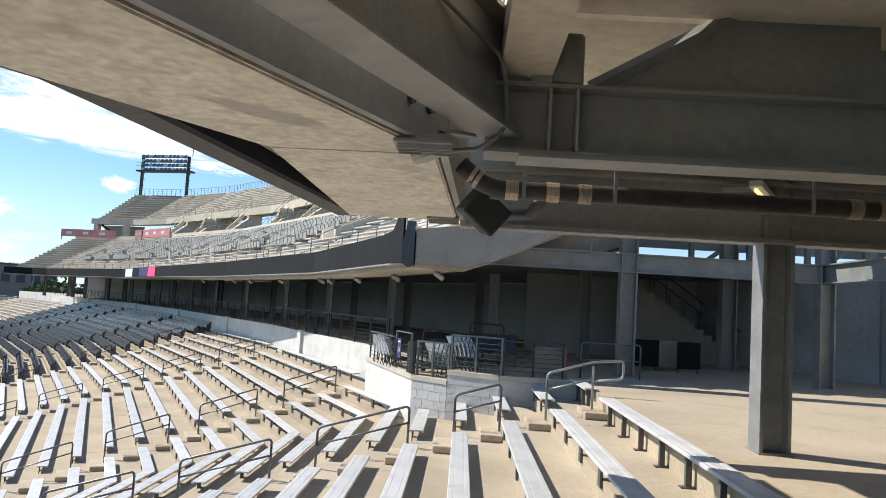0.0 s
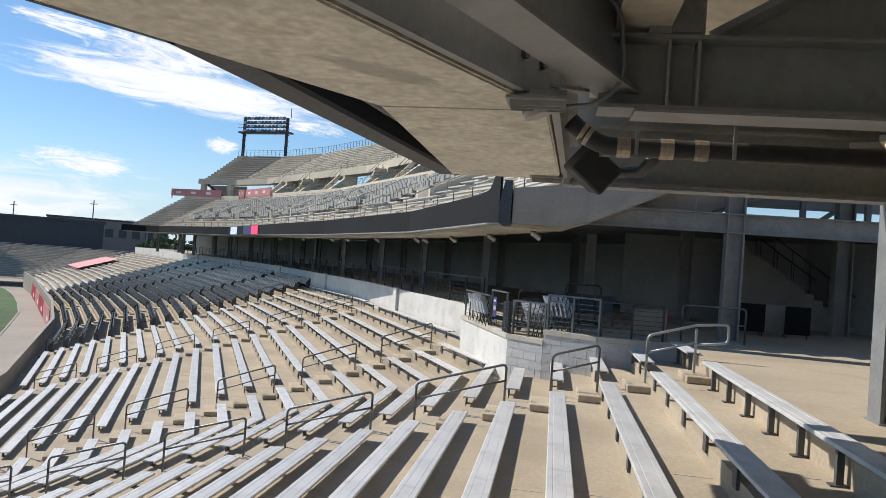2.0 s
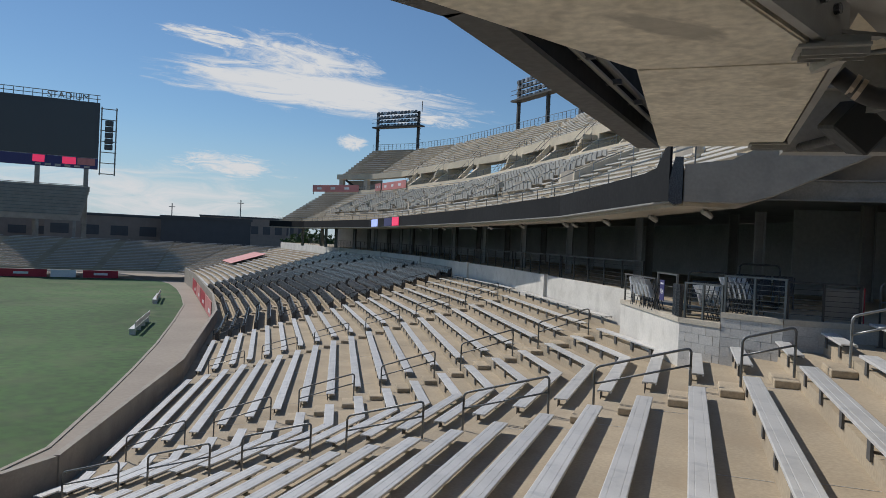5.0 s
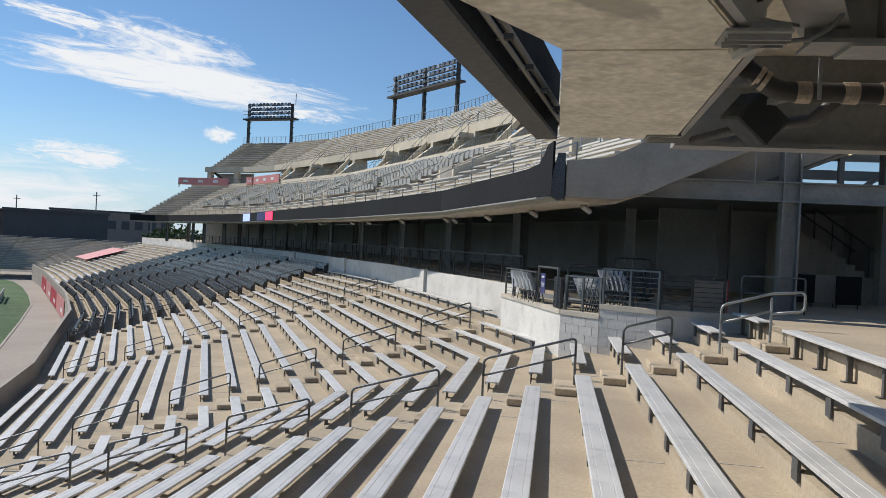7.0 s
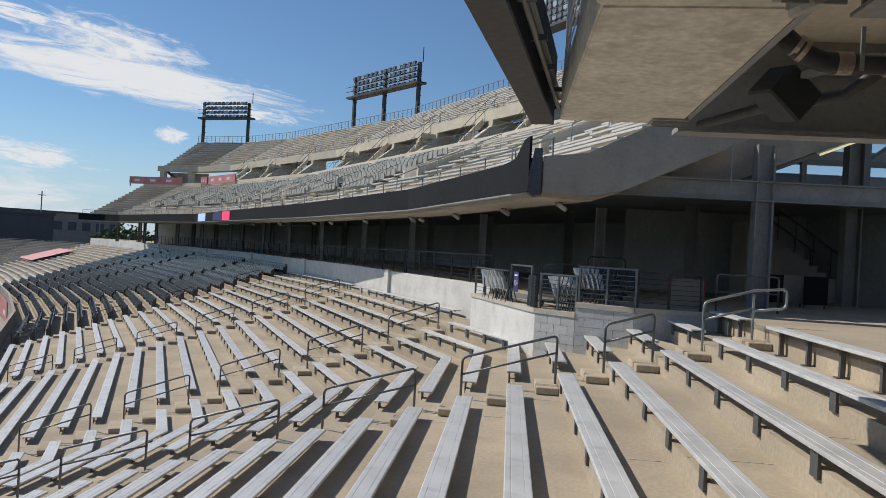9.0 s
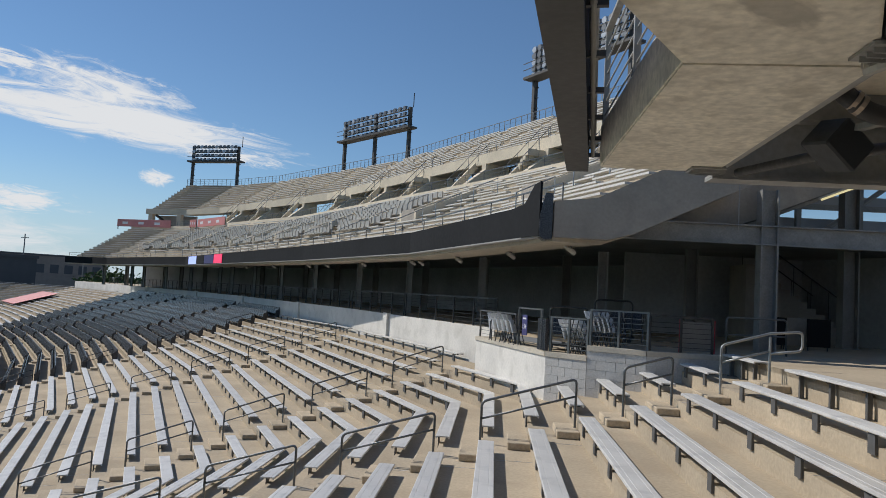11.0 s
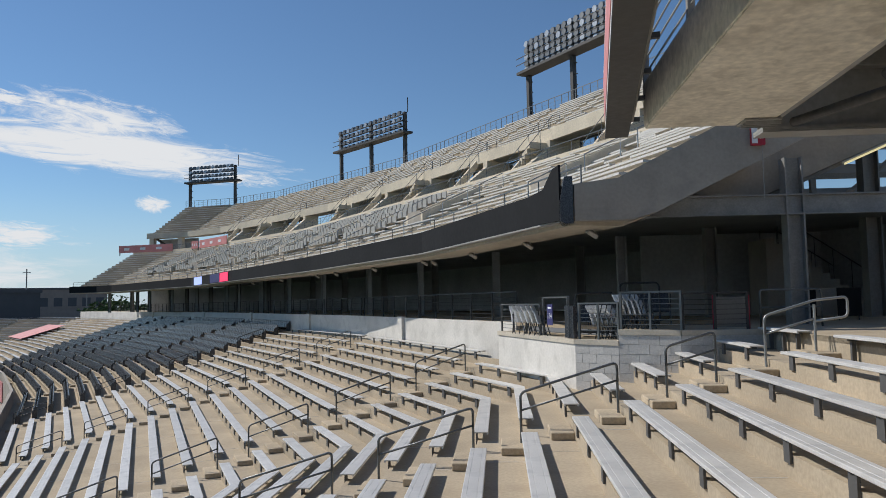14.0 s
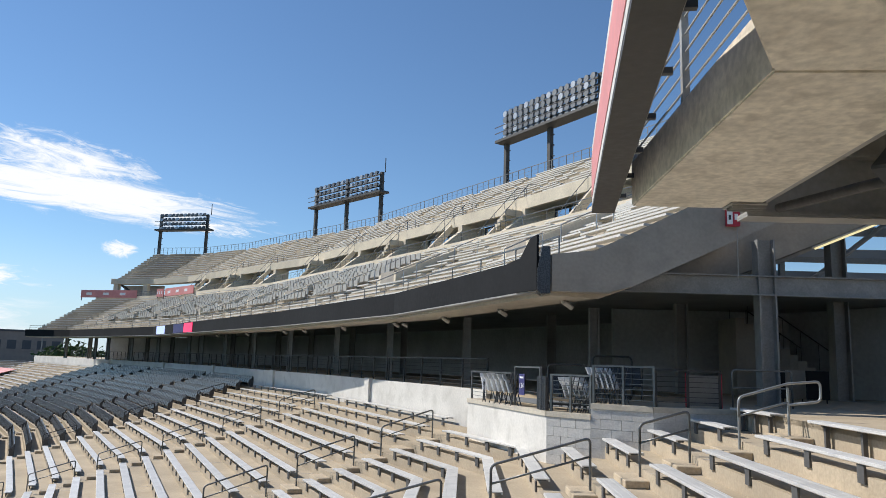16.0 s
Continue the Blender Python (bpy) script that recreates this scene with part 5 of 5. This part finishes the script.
for i, (x, y) in enumerate(((4.6, 19.5), (5.2, 19.7), (5.7, 19.4))):
    tb = empty("stacked_table", (x, y, 0), 10 * i)
    part("top", box(bmesh.new(), -0.35, 0.35, -0.02, 0.02, 0.1, 0.8), GREYCON if i == 1 else CHARCOAL, tb)
    for dx in (-0.3, 0.3):
        part("leg", tube(bmesh.new(), [(dx, 0.03, 0), (dx, 0.03, 0.1)], 0.015, 6), DARKRAIL, tb)
    tagged(tb, "folded table stored upright in the shaded concourse", "table", "stored tables")

# ---- black seats and the far benches of the lower bowl ----
seat_bm = bmesh.new()
extrude_profile(seat_bm, [(0.16, 0.44), (0.20, 0.42), (0.27, 0.74), (0.285, 0.82), (0.262, 0.845), (0.225, 0.83)], Matrix.Translation((0, 0.02, 0)), Matrix.Translation((0, 0.47, 0)))
extrude_profile(seat_bm, [(0.02, 0.46), (0.05, 0.43), (0.15, 0.42), (0.16, 0.46), (0.13, 0.68), (0.09, 0.70)], Matrix.Translation((0, 0.03, 0)), Matrix.Translation((0, 0.46, 0)))
seat_me = bpy.data.meshes.new("seat")
bmesh.ops.recalc_face_normals(seat_bm, faces=seat_bm.faces)
seat_bm.to_mesh(seat_me)
seat_bm.free()
seat_me.materials.append(SEATBLACK)


def seat_row(seg, k, s0, s1):
    """Tip-up seats, all folded, on one beam with a few stanchions."""
    n = int((s1 - s0) / 0.50)
    if n < 2:
        return
    th = empty("seat_row", bowl.at(seg, s0, u_of(k) + 0.05, z_tread(k)), bowl.a[seg])
    for i in range(n):
        ob = new("seat", seat_me)
        ob.parent = th
        ob.location = (0, 0.50 * i, 0)
    part("beam", box(bmesh.new(), 0.13, 0.19, 0, 0.5 * n, 0.34, 0.40), BLACK, th)
    for y in [0.25 + (0.5 * n - 0.5) * i / max(1, n // 4) for i in range(n // 4 + 1)]:
        part("stanchion", box(bmesh.new(), 0.12, 0.20, y - 0.03, y + 0.03, 0.0, 0.34), BLACK, th)
    for y in (0.0, 0.5 * n):
        part("end_panel", extrude_profile(bmesh.new(), [(0.04, 0.02), (0.26, 0.02), (0.29, 0.80), (0.10, 0.66), (0.02, 0.60)], Matrix.Translation((0, y - 0.02, 0)), Matrix.Translation((0, y + 0.015, 0))), SEATBLACK, th)
    tagged(th, "row of folded black plastic stadium seats, sunlit", "seats", "rows of black seats")


for k in range(4, FRONT + 1):
    u = u_of(k)
    seat_row(2, k, M3[1], bowl.end(2, u) - 0.45)
    seat_row(3, k, bowl.start(3, u) + 0.45, bowl.end(3, u) - 0.45)
    seat_row(4, k, bowl.start(4, u) + 0.45, 9.0)
    seat_row(4, k, 10.0, 17.5)
for k in range(5, FRONT + 1):
    for seg in (3, 4):
        st = new("aisle_step", step_me)
        st.matrix_basis = bowl.place(seg, bowl.start(seg, u_of(k)), u_of(k) + LIP - 0.002, z_tread(k) + 0.002)
        tagged(st, "half-height concrete step block in the aisle", "step", "steps among the black seats")
vs, fs = [], []
for seg in (4, 5, 6, 7, 8):
    for k in range(4, FRONT + 1):
        u = u_of(k)
        s, e = (18.5 if seg == 4 else bowl.start(seg, u) + 0.1), bowl.end(seg, u) - 0.1
        while s < e - 0.4:
            nx = min(s + 9.0, e)
            m = bowl.place(seg, s, u, z_seat(k))
            add_box(vs, fs, m, 0, 0.26, 0, nx - s - (1.2 if nx < e else 0.1), -0.05, 0)
            s = nx
tagged(soup("far_benches", vs, fs, ALU), "long rows of pale benches at the far end", "benches", kind="stuff")
ft = empty("seat_banner", bowl.at(5, 9.0, u_of(16), z_seat(16)), bowl.a[5])
bm = bmesh.new()
extrude_profile(bm, [(0, 0.15), (7 * T, 7 * RISE + 0.15), (7 * T, 7 * RISE + 0.19), (0, 0.19)], Matrix.Identity(4), Matrix.Translation((0, 11.0, 0)))
# sheet takes the lightened red: sunlight painted in, not fading
part("sheet", bm, PINK, ft)
for x in (0.5, 4.5):
    for y in (0.4, 10.6):
        part("prop", box(bmesh.new(), x, x + 0.06, y, y + 0.06, -0.05, 0.15 + x * RISE / T), RAIL, ft)
tagged(ft, "red sheet in a sunlit tint spread over empty bench rows", "banner")
wb = empty("wall_banner", bowl.at(4, -3.0, u_of(FRONT + 1) - 0.14, -6.95), bowl.a[4])
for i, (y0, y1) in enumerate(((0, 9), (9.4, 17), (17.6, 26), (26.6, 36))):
    # panels alternate between plain red and its copy with sunlight in the colour
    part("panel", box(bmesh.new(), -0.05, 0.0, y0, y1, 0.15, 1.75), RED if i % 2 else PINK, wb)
    part("mark", box(bmesh.new(), -0.056, -0.051, y0 + 1.5, y0 + 3.5, 0.5, 0.9), PAPER, wb)
tagged(wb, "red banner panels along the field wall", "banner")
eb = empty("end_wall_banner", bowl.at(8, 0, u_of(FRONT + 1) + 0.04, -6.95), bowl.a[8])
for y0, y1, m in ((8, 13, RED), (14, 17.5, PAPER), (18, 30, RED), (36, 48, RED)):
    part("panel", box(bmesh.new(), -0.05, 0.0, y0, y1, 0.1, 1.25), m, eb)
for y in (9.5, 20.5):
    part("mark", box(bmesh.new(), -0.056, -0.051, y, y + 2.0, 0.5, 0.85), PAPER, eb)
tagged(eb, "red and white banner panels on the end wall", "banner")

# ---- field, apron, city ground ----
gd_ob = part("ground", prism(bmesh.new(), [(-3000, -3000), (3000, -3000), (3000, 3000), (-3000, 3000)], -8.0, -7.06), GROUND)
tagged(gd_ob, "flat grey city ground reaching the horizon", "ground", kind="structure")
apr = part("apron", prism(bmesh.new(), [(-8, -20), (-14, 14), (-30, 48), (-75, 108), (-92, 112), (-170, 50), (-90, -60)], -7.058, -7.02), TRACK)
tagged(apr, "pale tan concrete apron round the field", "pavement", kind="structure")
gr = part("field", prism(bmesh.new(), [(-16.5, -25), (-19.5, 8), (-23.1, 20.5), (-27.0, 26.9), (-31.5, 34), (-37.0, 42.4), (-45, 54), (-53.8, 66.4), (-61, 75), (-69.1, 84.1), (-76, 91), (-80.6, 94.5), (-86, 94.0), (-92, 90), (-160, 30), (-85, -60)], -7.018, -6.99), GRASS)
tagged(gr, "mown green grass field", "field", kind="structure")
kerb = empty("field_kerb", (0, 0, 0))
gk = [(-19.5, 8), (-23.1, 20.5), (-27.0, 26.9), (-31.5, 34), (-37.0, 42.4), (-45, 54), (-53.8, 66.4), (-61, 75), (-69.1, 84.1), (-76, 91)]
for a, b in zip(gk, gk[1:]):
    a, b = Vector((*a, 0)), Vector((*b, 0))
    d = (b - a).normalized()
    m = Matrix.Translation(a) @ Matrix(((d.x, -d.y, 0, 0), (d.y, d.x, 0, 0), (0, 0, 1, 0), (0, 0, 0, 1)))
    part("kerb_stone", box(bmesh.new(), 0, (b - a).length, -0.16, 0.0, -7.02, -6.975, m), GREYCON, kerb)
tagged(kerb, "low grey concrete kerb between the grass and the apron", "kerb", kind="structure")


def team_bench(a, b):
    a, b = Vector((*a, -6.99)), Vector((*b, -6.99))
    d = b - a
    th = empty("team_bench", a, math.degrees(math.atan2(d.y, d.x)))
    ln = d.length
    part("seat", box(bmesh.new(), 0, ln, -0.2, 0.2, 0.42, 0.47), ALU, th)
    part("backrest", box(bmesh.new(), 0, ln, -0.3, -0.25, 0.6, 1.0), ALU, th)
    for i in range(4):
        x = 0.3 + (ln - 0.6) * i / 3
        part("leg", box(bmesh.new(), x - 0.04, x + 0.04, -0.28, 0.2, 0, 0.42), ALU, th)
        part("upright", box(bmesh.new(), x - 0.04, x + 0.04, -0.26, -0.2, 0.47, 0.95), ALU, th)
    tagged(th, "silver team bench standing on the grass", "bench", "team benches")


team_bench((-41.3, 44.8), (-46.2, 52.0))
team_bench((-56.5, 65.0), (-61.5, 71.5))

# ---- scoreboard ----
sb_c = Vector((-113.0, 107.5, 0))
sb = empty("scoreboard", sb_c, 44)
sb.matrix_basis = Matrix.Translation((-113.7, 106.8, 2.2)) @ pose(0, 0, 0, 0, 0, 44) @ Matrix.Scale(0.82, 4)
part("screen", box(bmesh.new(), -19.0, 6.4, -0.4, 0.6, 14.8, 27.8), BLACK, sb)
part("strip", box(bmesh.new(), -19.0, 6.4, -0.5, 0.5, 12.2, 14.7), NAVY, sb)
for x0, x1, m in ((-7.0, -4.6, SCREENR), (-1.0, 1.8, SCREENR), (2.1, 5.8, PINK)):
    part("lit_panel", box(bmesh.new(), x0, x1, -0.56, -0.51, 13.0, 14.6), m, sb)
for i in range(6):
    part("letter_bar", box(bmesh.new(), -6.5 + 2.0 * i, -5.3 + 2.0 * i, -0.56, -0.51, 12.35, 12.8), LAMPGREY, sb)
for x in (6.8, 10.0):
    part("truss_post", box(bmesh.new(), x - 0.15, x + 0.15, -0.2, 0.2, 11.0, 27.0), DARKSTEEL, sb)
for j in range(7):
    part("truss_bar", box(bmesh.new(), 6.6, 10.2, -0.1, 0.1, 11.2 + 2.55 * j, 11.4 + 2.55 * j), DARKSTEEL, sb)
for j in range(5):
    part("speaker", bevelled(box(bmesh.new(), 7.6, 9.4, -1.0, 0.3, 17.0 + 1.4 * j, 18.2 + 1.4 * j), 0.1), BLACK, sb)
for x in (-16, -6, 4):
    part("leg", box(bmesh.new(), x - 0.5, x + 0.5, -0.5, 0.5, -11.3, 12.2), DARKSTEEL, sb)
for j in range(2):
    part("top_rail", box(bmesh.new(), -19.0, 6.4, 0.2, 0.3, 28.6 + 0.9 * j, 28.75 + 0.9 * j), DARKSTEEL, sb)
for i in range(14):
    part("top_post", box(bmesh.new(), -19 + 1.9 * i, -18.85 + 1.9 * i, 0.2, 0.3, 27.8, 29.6), DARKSTEEL, sb)
tx2 = bpy.data.curves.new("letters", "FONT")
tx2.body, tx2.size, tx2.extrude, tx2.align_x = "STADIUM", 2.1, 0.1, "RIGHT"
to2 = new("letters", tx2)
to2.parent = sb
to2.matrix_basis = pose(4.2, -0.3, 28.0, 90, 0, 0)
tx2.materials.append(DARKSTEEL)
tagged(sb, "tall dark scoreboard with a red and white strip", "scoreboard")
up_b = empty("end_stand_block", (-107.8, 104.7, -7.06), 44)
for i in range(10):
    part("step", box(bmesh.new(), -30, 0.14 * i, 0.42 * i, 0.42 * i + 0.42, 9.2 + 0.62 * i, 10.2 + 0.62 * i), GREYCON, up_b)
    part("bench", box(bmesh.new(), -29.5, 0.14 * i - 0.3, 0.42 * i + 0.05, 0.42 * i + 0.25, 10.3 + 0.62 * i, 10.4 + 0.62 * i), CONDUIT, up_b)
for x in (-28, -21, -14, -7, -1):
    part("column", box(bmesh.new(), x - 0.25, x + 0.25, 0.1, 0.6, 0, 9.2), DARKSTEEL, up_b)
tagged(up_b, "grey raised stand below the scoreboard", "stand")

# ---- distance: buildings, trees, poles ----
def building(x, y, w, d, h, rz, material, label, wins=0):
    th = empty("building", (x, y, -7.05), rz)
    part("wall", box(bmesh.new(), -w / 2, w / 2, 0, d, 0, h), material, th)
    part("roof", box(bmesh.new(), -w / 2 - 0.4, w / 2 + 0.4, -0.4, d + 0.4, h, h + 0.7), DARKDIST, th)
    for i in range(wins):
        x0 = -w / 2 + (i + 0.5) * w / wins
        win = part("window", box(bmesh.new(), x0 - w / wins * 0.3, x0 + w / wins * 0.3, -0.15, -0.02, h * 0.55, h * 0.78), DARKDIST, th)
    return tagged(th, label, "building", "distant buildings")


def far_xy(az, dist):
    return -1.3 + dist * math.sin(radians(az)), 0.2 + dist * math.cos(radians(az))


for az, dist, w, h, m, lab, n in ((-43.0, 215, 36, 11.3, BRICKDIST, "brown brick hall beyond the end stand", 5), (-37.0, 205, 23, 11.5, DARKDIST, "dark flat-roofed building beyond the end stand", 0), (-33.5, 330, 46, 15.0, BRICKDIST, "low flat-roofed building in the far distance", 9),
                                  (-48.5, 240, 30, 10.0, BRICKDIST, "brown brick hall beyond the end stand", 4), (-54, 260, 50, 11.0, DARKDIST, "dark flat-roofed building beyond the end stand", 5)):
    x, y = far_xy(az, dist)
    building(x, y, w, 20, h, -az, m, lab, n)


def tree(x, y, z, h, r, seed):
    rg = random.Random(seed)
    th = empty("tree", (x, y, z))
    bm = tube(bmesh.new(), [(0, 0, 0), (0.1, 0, h * 0.35), (0.05, 0.1, h * 0.7)], 0.25, 7)
    for i in range(5):
        a = rg.random() * 6.28
        tube(bm, [(0, 0, h * (0.3 + 0.08 * i)), (r * 0.6 * math.cos(a), r * 0.6 * math.sin(a), h * (0.55 + 0.07 * i))], 0.09, 5)
    part("trunk", bm, BARK, th)
    vs, fs = [], []
    for i in range(900):
        a, b, c = rg.random() * 6.28, rg.uniform(-1, 1), rg.random() ** 0.4
        lump = 0.75 + 0.35 * math.sin(3 * a + seed) * math.cos(2.3 * b * 3 + seed)
        p = Vector((r * c * lump * math.cos(a) * math.sqrt(1 - b * b), r * c * lump * math.sin(a) * math.sqrt(1 - b * b), h * 0.66 + h * 0.34 * b * c * lump))
        q = Vector((rg.uniform(-1, 1), rg.uniform(-1, 1), rg.uniform(-1, 1))).normalized()
        t = q.orthogonal().normalized()
        w = rg.uniform(0.22, 0.5)
        k = len(vs)
        vs += [tuple(p + t * w), tuple(p + q.cross(t) * w * 0.6), tuple(p - t * w), tuple(p - q.cross(t) * w * 0.6)]
        fs.append((k, k + 1, k + 2, k + 3))
    soup("crown", vs, fs, LEAF, th)
    return tagged(th, "leafy green tree beyond the stands", "tree", "distant trees")


for i, (az, dist, h, r) in enumerate(((-29.3, 150, 10.5, 4.5), (-28.2, 158, 9.5, 4.0), (-27.0, 150, 9.0, 4.0), (-30.5, 200, 9.0, 4.5), (-25.5, 160, 9.0, 4.0), (-23.5, 165, 9.5, 4.5), (-21.5, 165, 9.0, 4.5))):
    x, y = far_xy(az, dist)
    tree(x, y, -7.06, h, r, i + 3)
for az, dist, h in ((-34.6, 240, 19.0), (-39.5, 250, 17.0), (-30.9, 230, 15.0)):
    x, y = far_xy(az, dist)
    th = empty("utility_pole", (x, y, -7.05))
    part("pole", tube(bmesh.new(), [(0, 0, 0), (0, 0, h)], 0.16, 6), DARKSTEEL, th)
    part("cross_arm", box(bmesh.new(), -1.2, 1.2, -0.08, 0.08, h - 1.2, h - 1.0), DARKSTEEL, th)
    tagged(th, "thin dark utility pole in the distance", "pole", "distant poles")

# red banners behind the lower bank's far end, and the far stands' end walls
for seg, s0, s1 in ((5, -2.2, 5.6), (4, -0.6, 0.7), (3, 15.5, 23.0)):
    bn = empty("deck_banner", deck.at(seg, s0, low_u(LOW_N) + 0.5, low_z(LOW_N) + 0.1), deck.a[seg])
    # sunlit look comes from the paler red, not from wear
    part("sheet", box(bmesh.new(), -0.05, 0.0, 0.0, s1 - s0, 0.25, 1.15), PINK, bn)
    for i in range(3):
        part("mark", box(bmesh.new(), -0.056, -0.051, (s1 - s0) * (0.2 + 0.3 * i), (s1 - s0) * (0.3 + 0.3 * i), 0.55, 0.85), PAPER, bn)
    for y in (0.05, s1 - s0 - 0.12):
        part("post", box(bmesh.new(), 0.0, 0.08, y, y + 0.08, -0.1, 1.15), RAIL, bn)
    tagged(bn, "red banner in a sunlit tint on the upper concourse parapet", "banner", "banners on the deck")
# joints across the treads
vs, fs = [], []
rj = random.Random(9)
for seg in (0, 1):
    for k in range(0 if seg == 0 else 4, FRONT + 1):
        s = 5.0 + rj.random() * 1.5
        while s < (30 if seg == 0 else 17):
            ua, ub = u_of(k + 1) + LIP + 0.01, u_of(k) + LIP - 0.01
            if s < bowl.end(seg, ub) - 0.3:
                m = bowl.place(seg, s, ua, z_tread(k))
                add_box(vs, fs, m, 0, ub - ua, -0.006, 0.006, -0.002, 0.004)
            s += 4.6 + rj.random()
tagged(soup("expansion_joint", vs, fs, MORTAR), "dark sealed joints across the concrete treads", "joints", kind="stuff")
# low wall and posts along the field edge of the stand
for seg in (0, 1, 2, 3, 4, 5):
    u = u_of(FRONT + 1) + 0.06
    a, b = bowl.at(seg, bowl.start(seg, u) if seg else 4.0, u), bowl.at(seg, bowl.end(seg, u), u)
    wall_run("wall_field", (b.x, b.y), (a.x, a.y), -7.06, z_tread(FRONT) + 0.95, 0.18, GREYCON, "grey concrete field wall in front of the stand")
lay_blocks(block_wall, P_UP, P_R, -0.10, 6)
lay_blocks(block_wall_low, P_CORNER, P_UP, PZ_LOW - 0.10, 6)
lay_blocks(block_wall_end, P_R, P_END, -0.10, 5)
